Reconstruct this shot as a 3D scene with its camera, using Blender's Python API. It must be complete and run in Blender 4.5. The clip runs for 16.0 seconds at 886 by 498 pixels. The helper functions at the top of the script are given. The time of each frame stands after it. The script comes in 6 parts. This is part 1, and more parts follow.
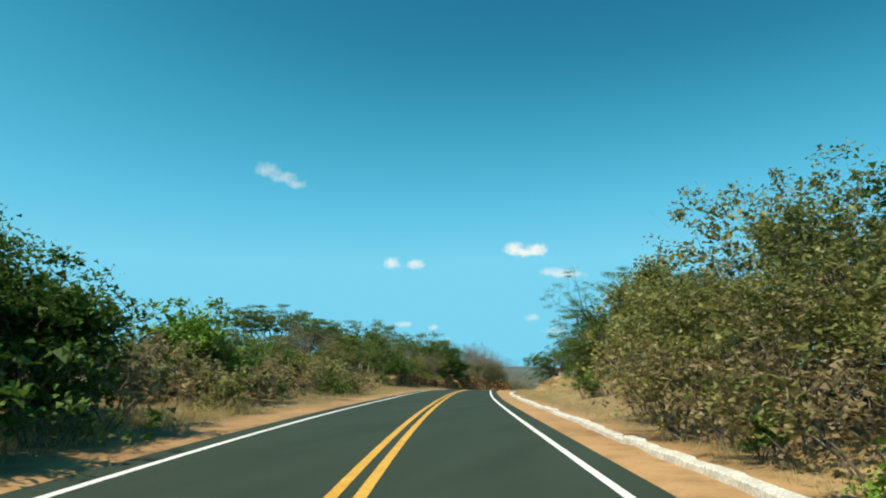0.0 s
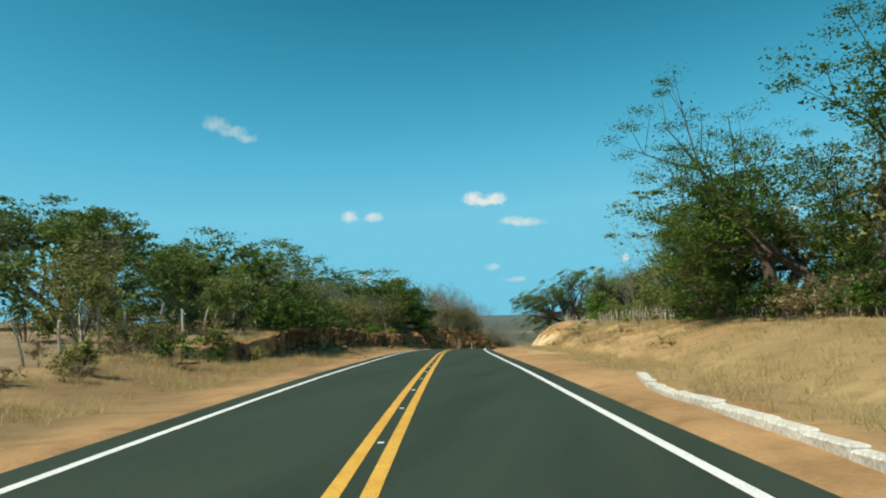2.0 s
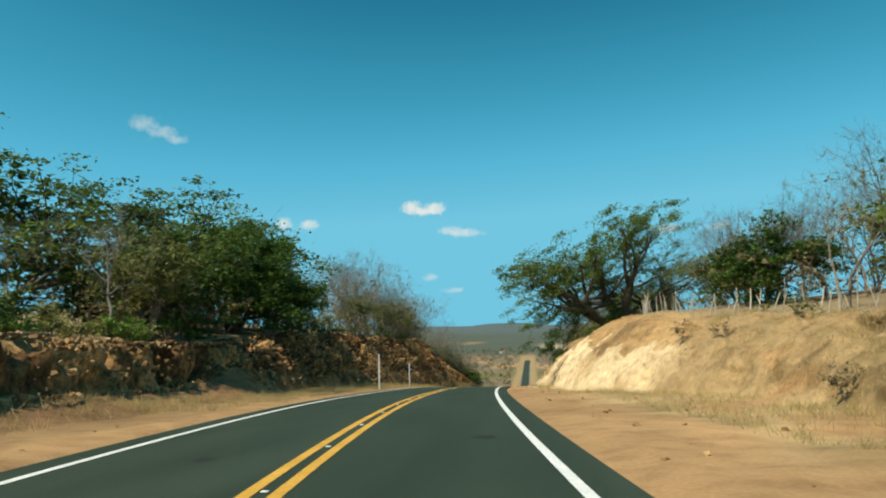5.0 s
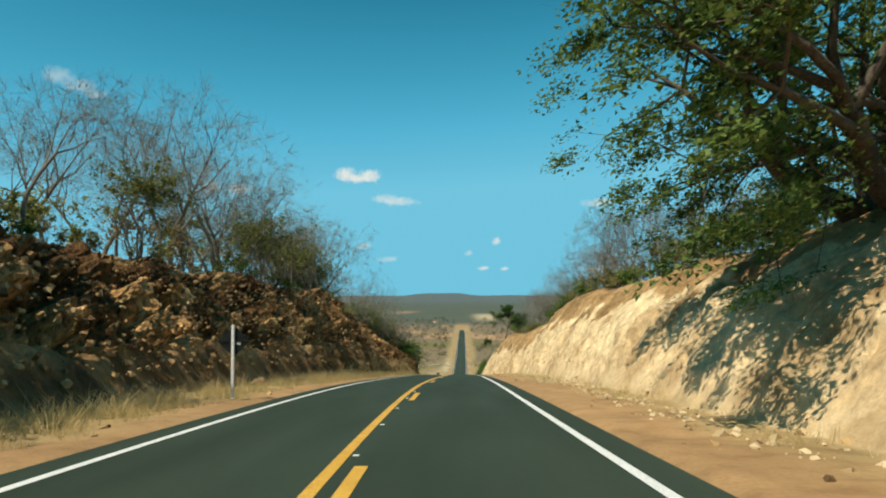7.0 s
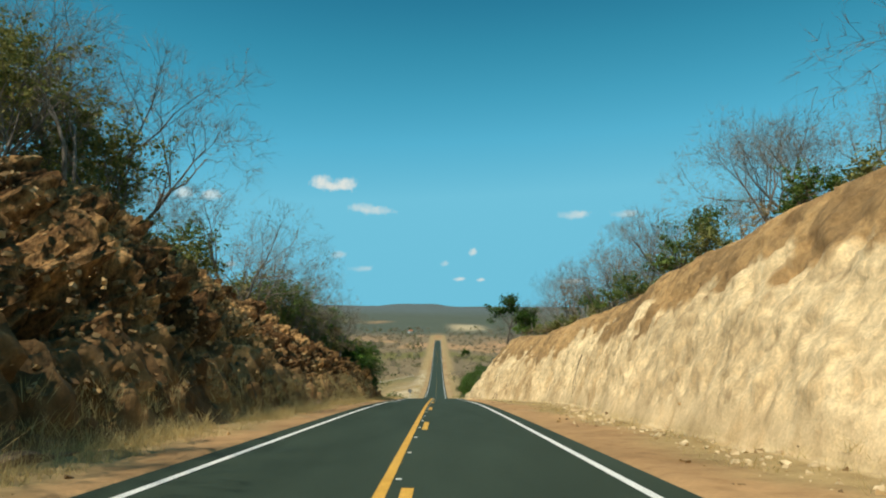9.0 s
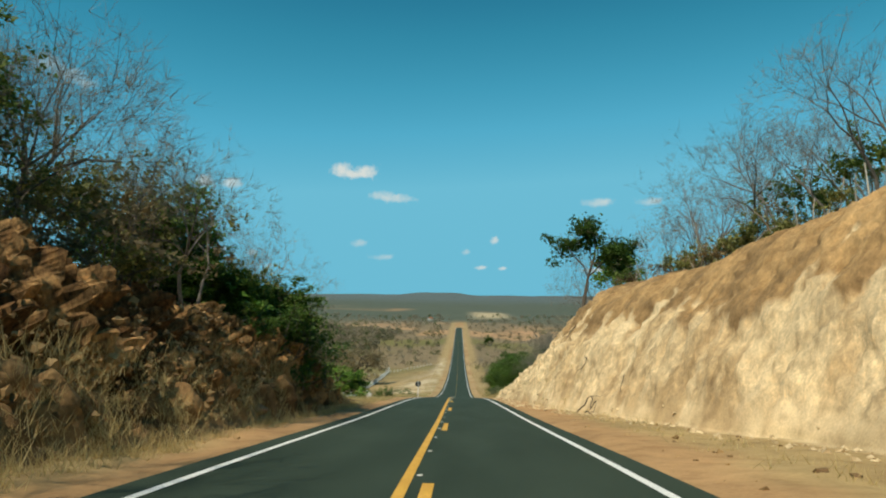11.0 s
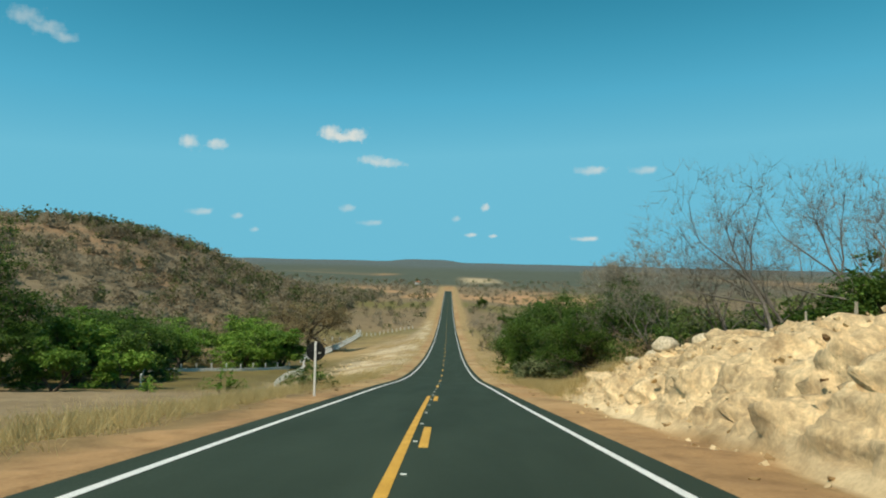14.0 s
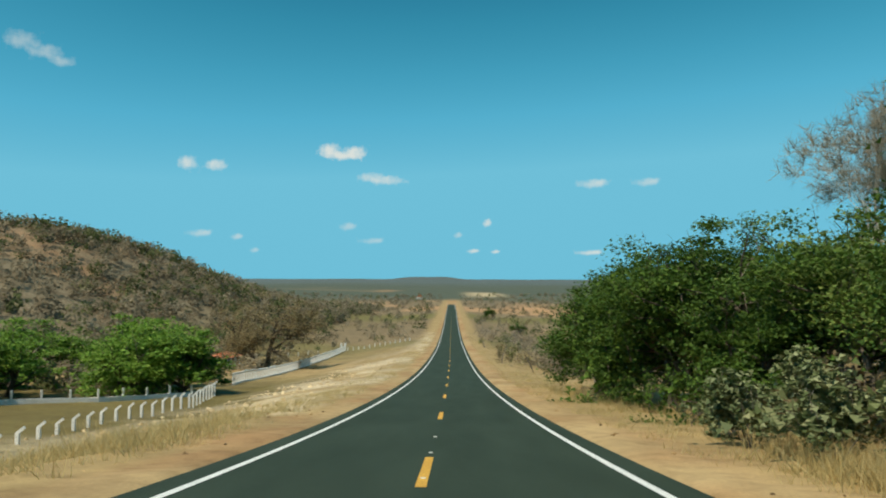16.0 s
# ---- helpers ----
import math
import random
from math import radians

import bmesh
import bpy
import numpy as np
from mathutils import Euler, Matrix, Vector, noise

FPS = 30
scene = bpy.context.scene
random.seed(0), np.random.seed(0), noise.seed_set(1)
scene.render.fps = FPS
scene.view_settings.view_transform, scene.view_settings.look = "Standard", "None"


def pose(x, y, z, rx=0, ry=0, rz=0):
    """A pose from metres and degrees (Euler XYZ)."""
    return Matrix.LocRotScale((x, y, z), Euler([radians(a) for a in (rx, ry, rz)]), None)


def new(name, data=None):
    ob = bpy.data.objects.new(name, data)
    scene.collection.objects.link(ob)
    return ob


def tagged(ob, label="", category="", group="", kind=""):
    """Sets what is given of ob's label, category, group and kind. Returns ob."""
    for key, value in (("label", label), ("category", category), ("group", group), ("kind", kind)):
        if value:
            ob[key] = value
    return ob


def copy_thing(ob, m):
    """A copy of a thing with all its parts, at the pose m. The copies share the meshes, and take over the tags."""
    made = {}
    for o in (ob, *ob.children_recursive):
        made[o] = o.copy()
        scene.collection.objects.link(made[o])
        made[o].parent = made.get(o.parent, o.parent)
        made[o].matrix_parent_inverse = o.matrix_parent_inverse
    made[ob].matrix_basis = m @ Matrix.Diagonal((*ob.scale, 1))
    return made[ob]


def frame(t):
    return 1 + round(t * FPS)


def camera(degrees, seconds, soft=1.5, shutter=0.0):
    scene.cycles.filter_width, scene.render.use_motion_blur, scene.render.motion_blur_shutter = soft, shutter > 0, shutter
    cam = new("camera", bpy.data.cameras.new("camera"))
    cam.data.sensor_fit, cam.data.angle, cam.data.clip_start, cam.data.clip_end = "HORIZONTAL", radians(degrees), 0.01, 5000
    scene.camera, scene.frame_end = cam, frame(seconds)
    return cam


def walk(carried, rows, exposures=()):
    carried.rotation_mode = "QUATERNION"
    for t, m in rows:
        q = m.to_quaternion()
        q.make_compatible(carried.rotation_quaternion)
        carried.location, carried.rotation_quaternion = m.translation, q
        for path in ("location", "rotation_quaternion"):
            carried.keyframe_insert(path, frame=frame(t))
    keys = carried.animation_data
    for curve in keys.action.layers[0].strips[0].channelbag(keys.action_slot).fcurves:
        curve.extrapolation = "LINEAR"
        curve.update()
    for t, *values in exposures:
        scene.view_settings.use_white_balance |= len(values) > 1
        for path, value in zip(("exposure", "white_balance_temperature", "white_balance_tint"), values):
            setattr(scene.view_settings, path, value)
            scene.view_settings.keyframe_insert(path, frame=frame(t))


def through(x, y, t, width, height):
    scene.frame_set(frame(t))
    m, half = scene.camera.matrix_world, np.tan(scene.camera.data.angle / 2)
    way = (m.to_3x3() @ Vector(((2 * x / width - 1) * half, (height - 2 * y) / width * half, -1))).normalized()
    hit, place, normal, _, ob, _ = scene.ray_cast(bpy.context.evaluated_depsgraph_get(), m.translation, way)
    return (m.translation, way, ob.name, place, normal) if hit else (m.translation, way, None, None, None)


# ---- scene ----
# ---------------------------------------------------------------- camera
cam = camera(64.86, 16.0, soft=2.0)
PATH = [
    (0.0, pose(11.43, -40.76, 2.15, 99.40, -0.75, 15.43)),
    (0.5, pose(7.71, -27.51, 2.01, 99.16, 2.54, 14.58)),
    (1.0, pose(4.18, -14.28, 1.77, 99.41, -0.21, 12.68)),
    (1.5, pose(1.17, -1.16, 1.48, 98.91, -0.95, 11.62)),
    (2.0, pose(-1.77, 11.66, 1.19, 95.49, 1.58, 12.35)),
    (2.5, pose(-4.19, 24.25, 0.98, 95.78, 0.88, 12.00)),
    (3.0, pose(-6.53, 36.48, 0.72, 96.57, -0.05, 11.70)),
    (3.5, pose(-8.63, 48.36, 0.35, 95.93, -2.25, 11.38)),
    (4.0, pose(-10.74, 59.84, -0.02, 96.38, -0.88, 9.93)),
    (4.5, pose(-12.70, 71.03, -0.38, 96.16, 0.07, 8.19)),
    (5.0, pose(-14.44, 82.07, -0.81, 96.30, 1.06, 7.16)),
    (6.0, pose(-17.27, 104.29, -1.88, 95.27, 0.67, 4.95)),
    (6.7, pose(-18.54, 120.00, -2.92, 94.14, 0.38, 2.45)),
    (7.5, pose(-19.52, 138.10, -4.24, 93.54, 0.15, 0.91)),
    (8.0, pose(-19.86, 149.47, -5.16, 95.57, -0.08, 0.54)),
    (8.5, pose(-20.15, 160.96, -6.20, 96.09, -0.38, -0.05)),
    (9.0, pose(-20.23, 172.56, -7.36, 94.72, -0.39, -0.36)),
    (9.5, pose(-20.33, 184.19, -8.57, 94.47, 0.41, 0.94)),
    (10.3, pose(-20.26, 202.80, -10.53, 94.18, 0.04, 1.10)),
    (11.2, pose(-20.19, 223.83, -12.88, 93.80, -0.71, 1.46)),
    (12.0, pose(-20.15, 242.76, -15.22, 93.66, -0.93, 1.60)),
    (12.5, pose(-20.20, 254.70, -16.70, 91.44, -0.15, 2.03)),
    (13.0, pose(-20.28, 266.82, -18.17, 90.48, 0.02, 1.10)),
    (13.5, pose(-20.38, 279.06, -19.64, 91.87, -1.00, 0.98)),
    (14.0, pose(-20.53, 291.26, -21.25, 91.29, -1.37, 0.50)),
    (14.5, pose(-20.67, 303.43, -22.95, 91.78, -0.45, 1.56)),
    (15.0, pose(-20.73, 315.64, -24.68, 91.84, -1.39, 1.01)),
    (15.5, pose(-20.64, 327.87, -26.41, 93.49, -0.81, 0.80)),
    (16.0, pose(-20.61, 340.13, -28.16, 92.77, -0.17, 0.73)),
]
walk(cam, PATH, exposures=[(0.0, 0.22, 7000, 10), (1.0, 0.04, 7000, 10), (4.5, 0.0, 7000, 10), (8.0, -0.05, 7000, 10), (12.5, -0.21, 7000, 10), (16.0, -0.12, 7000, 10)])

# ---------------------------------------------------------------- light
SUN_AZ, SUN_EL = radians(-136), radians(55)
SUN_DIR = Vector((math.sin(SUN_AZ) * math.cos(SUN_EL), math.cos(SUN_AZ) * math.cos(SUN_EL), math.sin(SUN_EL)))
world = bpy.data.worlds.new("world")
scene.world = world
world.use_nodes = True
wn, wl = world.node_tree.nodes, world.node_tree.links
sky = wn.new("ShaderNodeTexSky")
sky.sky_type, sky.sun_disc = "NISHITA", False
sky.sun_elevation, sky.sun_rotation = SUN_EL, SUN_AZ
sky.altitude, sky.air_density, sky.dust_density, sky.ozone_density = 300, 1.0, 0.4, 3.5
# the sky's brightness, from zenith to horizon, in the deep teal blue of a dry-season noon
grey = wn.new("ShaderNodeRGBToBW")
level = wn.new("ShaderNodeMath")
level.operation = "MULTIPLY"
level.inputs[1].default_value = 0.10
hue = wn.new("ShaderNodeValToRGB")
stops = [(0.145, (0.010, 0.133, 0.250)), (0.18, (0.015, 0.196, 0.348)), (0.21, (0.028, 0.278, 0.456)), (0.25, (0.050, 0.367, 0.581)), (0.30, (0.083, 0.461, 0.709)), (0.40, (0.154, 0.564, 0.797))]
while len(hue.color_ramp.elements) < len(stops):
    hue.color_ramp.elements.new(0.5)
for e, (p, c) in zip(hue.color_ramp.elements, stops):
    e.position, e.color = p, (*c, 1)
wl.new(sky.outputs[0], grey.inputs[0]), wl.new(grey.outputs[0], level.inputs[0]), wl.new(level.outputs[0], hue.inputs[0])
wl.new(hue.outputs[0], wn["Background"].inputs[0])
wn["Background"].inputs[1].default_value = 1.0
sun_data = bpy.data.lights.new("sun", "SUN")
sun_data.energy, sun_data.angle, sun_data.color = 5.0, radians(0.53), (1.0, 0.935, 0.80)
sun = new("sun", sun_data)
sun.matrix_world = Matrix.Translation((0, 0, 80)) @ SUN_DIR.to_track_quat("Z", "Y").to_matrix().to_4x4()


# ---------------------------------------------------------------- materials
def mat(name, rough=0.9):
    m = bpy.data.materials.new(name)
    m.use_nodes = True
    b = m.node_tree.nodes["Principled BSDF"]
    b.inputs["Roughness"].default_value = rough
    b.inputs["Specular IOR Level"].default_value = 0.25
    return m, m.node_tree.nodes, m.node_tree.links, b


def node(n, kind, **sets):
    q = n.new("ShaderNode" + kind)
    for k, v in sets.items():
        if k == "scale":
            q.inputs["Scale"].default_value = v
        elif k == "detail":
            q.inputs["Detail"].default_value = v
        elif k == "roughness":
            q.inputs["Roughness"].default_value = v
    return q


def ramp(n, stops):
    r = n.new("ShaderNodeValToRGB")
    els = r.color_ramp.elements
    while len(els) < len(stops):
        els.new(0.5)
    for e, (p, c) in zip(els, stops):
        e.position, e.color = p, (*c, 1)
    return r


def mixed(n, l, kind, a, b, fac):
    """A colour mix; a, b, fac are sockets or plain values."""
    q = n.new("ShaderNodeMix")
    q.data_type, q.blend_type = "RGBA", kind
    for sock, v in ((q.inputs[6], a), (q.inputs[7], b), (q.inputs[0], fac)):
        if isinstance(v, (int, float)):
            sock.default_value = v
        elif isinstance(v, tuple):
            sock.default_value = (*v, 1)
        else:
            l.new(v, sock)
    return q.outputs[2]


def bumped(n, l, bsdf, height, strength, distance):
    q = n.new("ShaderNodeBump")
    q.inputs["Strength"].default_value, q.inputs["Distance"].default_value = strength, distance
    l.new(height, q.inputs["Height"])
    l.new(q.outputs[0], bsdf.inputs["Normal"])


def grainy(name, col, col2, scale=3.0, fine=40.0, rough=0.9, bump=0.3, dist=0.02, metal=0.0):
    """Two colours mixed by a coarse noise, darkened and bumped by a fine one, in object space."""
    m, n, l, b = mat(name, rough)
    tc = n.new("ShaderNodeTexCoord")
    a, f = node(n, "TexNoise", scale=scale, detail=6), node(n, "TexNoise", scale=fine, detail=4)
    l.new(tc.outputs["Object"], a.inputs["Vector"]), l.new(tc.outputs["Object"], f.inputs["Vector"])
    r = ramp(n, [(0.35, col), (0.65, col2)])
    l.new(a.outputs[0], r.inputs[0])
    r2 = ramp(n, [(0.25, (0.55, 0.55, 0.55)), (0.75, (1.25, 1.25, 1.25))])
    l.new(f.outputs[0], r2.inputs[0])
    l.new(mixed(n, l, "MULTIPLY", r.outputs[0], r2.outputs[0], 1.0), b.inputs["Base Color"])
    b.inputs["Metallic"].default_value = metal
    if bump:
        bumped(n, l, b, f.outputs[0], bump, dist)
    return m


def leafy(name, c1, c2, c3, through=0.35):
    """Leaves: colour varies from leaf to leaf and from plant to plant; some light passes through."""
    m, n, l, b = mat(name, 0.6)
    b.inputs["Specular IOR Level"].default_value = 0.2
    g, o = n.new("ShaderNodeNewGeometry"), n.new("ShaderNodeObjectInfo")
    r = ramp(n, [(0.0, c1), (0.55, c2), (1.0, c3)])
    l.new(g.outputs["Random Per Island"], r.inputs[0])
    r2 = ramp(n, [(0.0, (0.75, 0.78, 0.75)), (1.0, (1.2, 1.15, 1.1))])
    l.new(o.outputs["Random"], r2.inputs[0])
    c = mixed(n, l, "MULTIPLY", r.outputs[0], r2.outputs[0], 1.0)
    l.new(c, b.inputs["Base Color"])
    t = n.new("ShaderNodeBsdfTranslucent")
    l.new(c, t.inputs[0])
    s = n.new("ShaderNodeMixShader")
    s.inputs[0].default_value = through
    l.new(b.outputs[0], s.inputs[1]), l.new(t.outputs[0], s.inputs[2])
    l.new(s.outputs[0], n["Material Output"].inputs[0])
    return m


def ground_material():
    m, n, l, b = mat("ground_cover", 0.95)
    tc = n.new("ShaderNodeTexCoord")
    at = n.new("ShaderNodeAttribute")
    at.attribute_name = "cover"
    big, mid, fine = (node(n, "TexNoise", scale=s, detail=d) for s, d in ((0.22, 6), (1.6, 7), (14.0, 5)))
    for q in (big, mid, fine):
        l.new(tc.outputs["Object"], q.inputs["Vector"])
    r1 = ramp(n, [(0.3, (0.72, 0.70, 0.66)), (0.7, (1.22, 1.22, 1.2))])
    r2 = ramp(n, [(0.3, (0.72, 0.69, 0.66)), (0.5, (1.0, 1.0, 1.0)), (0.75, (1.18, 1.18, 1.17))])
    r3 = ramp(n, [(0.3, (0.7, 0.68, 0.66)), (0.7, (1.2, 1.2, 1.2))])
    l.new(big.outputs[0], r1.inputs[0]), l.new(mid.outputs[0], r2.inputs[0]), l.new(fine.outputs[0], r3.inputs[0])
    c = mixed(n, l, "MULTIPLY", at.outputs["Color"], r1.outputs[0], 0.8)
    c = mixed(n, l, "MULTIPLY", c, r2.outputs[0], 0.8)
    c = mixed(n, l, "MULTIPLY", c, r3.outputs[0], 0.45)
    # runnels down the cut banks: noise drawn out along the fall of the slope
    lay = n.new("ShaderNodeAttribute")
    lay.attribute_name = "lay"
    sep = n.new("ShaderNodeSeparateXYZ")
    l.new(lay.outputs["Vector"], sep.inputs[0])
    mp = n.new("ShaderNodeMapping")
    mp.inputs["Scale"].default_value = (1.7, 0.85, 0.0)
    run = node(n, "TexNoise", scale=1.0, detail=6, roughness=0.62)
    l.new(lay.outputs["Vector"], mp.inputs["Vector"]), l.new(mp.outputs[0], run.inputs["Vector"])
    r4 = ramp(n, [(0.30, (0.62, 0.56, 0.50)), (0.45, (0.95, 0.93, 0.90)), (0.70, (1.12, 1.13, 1.14))])
    l.new(run.outputs[0], r4.inputs[0])
    c = mixed(n, l, "MULTIPLY", c, r4.outputs[0], sep.outputs[2])
    # crags: streaky ochre and dark rock grains, with shade of the hollows painted in
    crag = n.new("ShaderNodeAttribute")
    crag.attribute_name = "crag"
    mp2 = n.new("ShaderNodeMapping")
    mp2.inputs["Scale"].default_value = (1.0, 1.0, 0.55)
    chip = node(n, "TexNoise", scale=4.6, detail=9, roughness=0.68)
    l.new(tc.outputs["Object"], mp2.inputs["Vector"]), l.new(mp2.outputs[0], chip.inputs["Vector"])
    r5 = ramp(n, [(0.36, (0.28, 0.25, 0.22)), (0.50, (0.92, 0.89, 0.85)), (0.64, (1.75, 1.65, 1.5))])
    l.new(chip.outputs[0], r5.inputs[0])
    c = mixed(n, l, "MULTIPLY", c, r5.outputs[0], crag.outputs["Fac"])
    l.new(c, b.inputs["Base Color"])
    add = n.new("ShaderNodeMath")
    add.operation = "MULTIPLY_ADD"
    add.inputs[1].default_value = 0.8
    soft = n.new("ShaderNodeMath")
    soft.operation = "MULTIPLY"
    soft.inputs[1].default_value = 0.35
    l.new(fine.outputs[0], soft.inputs[0])
    l.new(mid.outputs[0], add.inputs[0]), l.new(soft.outputs[0], add.inputs[2])
    flute = n.new("ShaderNodeMath")
    flute.operation = "MULTIPLY"
    l.new(run.outputs[0], flute.inputs[0]), l.new(sep.outputs[2], flute.inputs[1])
    both = n.new("ShaderNodeMath")
    both.operation = "MULTIPLY_ADD"
    both.inputs[1].default_value = 1.3
    l.new(flute.outputs[0], both.inputs[0]), l.new(add.outputs[0], both.inputs[2])
    chips = n.new("ShaderNodeMath")
    chips.operation = "MULTIPLY"
    l.new(chip.outputs[0], chips.inputs[0]), l.new(crag.outputs["Fac"], chips.inputs[1])
    every = n.new("ShaderNodeMath")
    every.operation = "MULTIPLY_ADD"
    every.inputs[1].default_value = 7.0
    l.new(chips.outputs[0], every.inputs[0]), l.new(both.outputs[0], every.inputs[2])
    bumped(n, l, b, every.outputs[0], 0.5, 0.10)
    return m


def asphalt_material():
    m, n, l, b = mat("asphalt", 0.85)
    b.inputs["Specular IOR Level"].default_value = 0.12
    tc = n.new("ShaderNodeTexCoord")
    mp = n.new("ShaderNodeMapping")
    mp.inputs["Scale"].default_value = (1.0, 0.12, 1.0)
    big, fine = node(n, "TexNoise", scale=0.9, detail=5), node(n, "TexNoise", scale=60, detail=3)
    l.new(tc.outputs["Object"], mp.inputs["Vector"]), l.new(mp.outputs[0], big.inputs["Vector"])
    l.new(tc.outputs["Object"], fine.inputs["Vector"])
    r = ramp(n, [(0.3, (0.027, 0.041, 0.028)), (0.7, (0.039, 0.057, 0.040))])
    l.new(big.outputs[0], r.inputs[0])
    r2 = ramp(n, [(0.3, (0.7, 0.7, 0.7)), (0.75, (1.4, 1.4, 1.4))])
    l.new(fine.outputs[0], r2.inputs[0])
    l.new(mixed(n, l, "MULTIPLY", r.outputs[0], r2.outputs[0], 1.0), b.inputs["Base Color"])
    bumped(n, l, b, fine.outputs[0], 0.4, 0.01)
    return m


ASPHALT, GROUND = asphalt_material(), ground_material()
WHITE_PAINT = grainy("white_road_paint", (0.74, 0.75, 0.72), (0.82, 0.82, 0.79), 2.0, 50, 0.7, 0.15, 0.004)
YELLOW_PAINT = grainy("yellow_road_paint", (0.62, 0.33, 0.045), (0.74, 0.42, 0.07), 1.5, 50, 0.7, 0.15, 0.004)
PATCH = grainy("fresh_bitumen", (0.02, 0.024, 0.02), (0.03, 0.034, 0.028), 3, 40, 0.95)
STUD = grainy("road_stud_plastic", (0.7, 0.7, 0.62), (0.8, 0.8, 0.75), 30, 80, 0.4)

# ---------------------------------------------------------------- the road's line
HEAD = [(-21, 17.1), (-3, 15.82), (15, 14.49), (33, 13.54), (51, 12.82), (69, 11.76), (87, 11.49), (105, 11.11), (123, 9.0), (141, 6.03), (159, 3.61),
        (177, 2.03), (195, 0.88), (213, 0.04), (231, -0.04), (249, -0.0), (267, 0.01), (285, 0.1), (303, 0.23), (321, 0.18), (339, 0.36), (357, 0.19),
        (375, -0.11), (393, -0.15), (411, -0.05), (429, -0.02), (447, -0.03), (465, -0.06), (483, -0.08), (545, 0.02), (1045, -0.0)]
SLOPE = [(-21, 1.22), (-3, 0.03), (15, -1.24), (33, -2.03), (51, -1.96), (69, -1.92), (87, -2.86), (105, -3.03), (123, -3.68), (141, -4.88), (159, -6.74),
        (177, -7.35), (195, -8.46), (213, -10.04), (231, -10.45), (249, -10.71), (267, -11.5), (285, -12.63), (303, -12.04), (321, -12.42), (339, -13.68),
        (357, -14.25), (375, -14.04), (393, -14.45), (411, -12.31), (429, -10.76), (447, -9.64), (465, -8.59), (483, -7.45), (525, -6.08), (585, -4.37),
        (665, -2.26), (765, -0.3), (885, -0.5), (1045, -0.5), (1170, -1.5), (1300, -4.0)]
DASH_START, DASH_STEP, DASH_LONG = 193.93, 15.64, 4.0


def smooth_curve(knots, s):
    k, v = (np.array(a, float) for a in zip(*knots))
    i = np.clip(np.searchsorted(k, s) - 1, 0, len(k) - 2)
    d, h = np.gradient(v, k), k[i + 1] - k[i]
    u = np.clip((s - k[i]) / h, 0, 1)
    return (2 * u**3 - 3 * u**2 + 1) * v[i] + (u**3 - 2 * u**2 + u) * h * d[i] + (3 * u**2 - 2 * u**3) * v[i + 1] + (u**3 - u**2) * h * d[i + 1]


LINE_S = np.arange(-100.0, 5200.0, 1.0)
_head = np.radians(smooth_curve(HEAD, LINE_S))
_head[LINE_S > 600] = 0
_slope = smooth_curve(SLOPE, LINE_S) / 100
_mid = lambda a: (a[1:] + a[:-1]) / 2
LINE_X = np.concatenate([[0], np.cumsum(-np.sin(_mid(_head)))])
LINE_Y = np.concatenate([[0], np.cumsum(np.cos(_mid(_head)))])
LINE_Z = np.concatenate([[0], np.cumsum(_mid(_slope))])
for _a in (LINE_X, LINE_Y, LINE_Z):
    _a -= np.interp(45.0, LINE_S, _a)
LINE_Z[LINE_S > 1300] = np.interp(1300, LINE_S, LINE_Z)


def on_road(s, o, h=0.0):
    """World places at station s, o metres to the right of the centre line, h above the road there. Arrays or numbers."""
    a = np.interp(s, LINE_S, _head)
    return np.stack(np.broadcast_arrays(np.interp(s, LINE_S, LINE_X) + o * np.cos(a), np.interp(s, LINE_S, LINE_Y) + o * np.sin(a),
                                        np.interp(s, LINE_S, LINE_Z) + h), -1)


def hash01(i, j, k):
    n = (i * 374761393 + j * 668265263 + k * 2147483647) & 0xFFFFFFFF
    n = ((n ^ (n >> 13)) * 1274126177) & 0xFFFFFFFF
    return ((n ^ (n >> 16)) & 0xFFFFFF) / float(0xFFFFFF)


def vnoise(x, y, k=0):
    """Smooth value noise in 0..1."""
    x, y = np.asarray(x, float), np.asarray(y, float)
    i, j = np.floor(x).astype(np.int64), np.floor(y).astype(np.int64)
    u, v = x - i, y - j
    u, v = u * u * (3 - 2 * u), v * v * (3 - 2 * v)
    return (hash01(i, j, k) * (1 - u) + hash01(i + 1, j, k) * u) * (1 - v) + (hash01(i, j + 1, k) * (1 - u) + hash01(i + 1, j + 1, k) * u) * v


def fbm(x, y, k=0, octaves=4):
    t, a = 0, 0.5
    for q in range(octaves):
        t, a = t + a * (vnoise(x * 2**q, y * 2**q, k + q) - 0.5), a * 0.5
    return t * 2


def cells(x, y, k=0):
    """Distance to the nearest and the second nearest of scattered points, and a number for the nearest one's cell."""
    x, y = np.asarray(x, float), np.asarray(y, float)
    i, j = np.floor(x).astype(np.int64), np.floor(y).astype(np.int64)
    f1, f2, tag = np.full(x.shape, 9.0), np.full(x.shape, 9.0), np.zeros(x.shape)
    for a in (-1, 0, 1):
        for b in (-1, 0, 1):
            d = np.hypot(i + a + hash01(i + a, j + b, k) - x, j + b + hash01(i + a, j + b, k + 1) - y)
            near = d < f1
            f2 = np.where(near, f1, np.minimum(f2, d))
            tag = np.where(near, hash01(i + a, j + b, k + 2), tag)
            f1 = np.where(near, d, f1)
    return f1, f2, tag


def sstep(a, b, x):
    u = np.clip((x - a) / (b - a), 0, 1)
    return u * u * (3 - 2 * u)


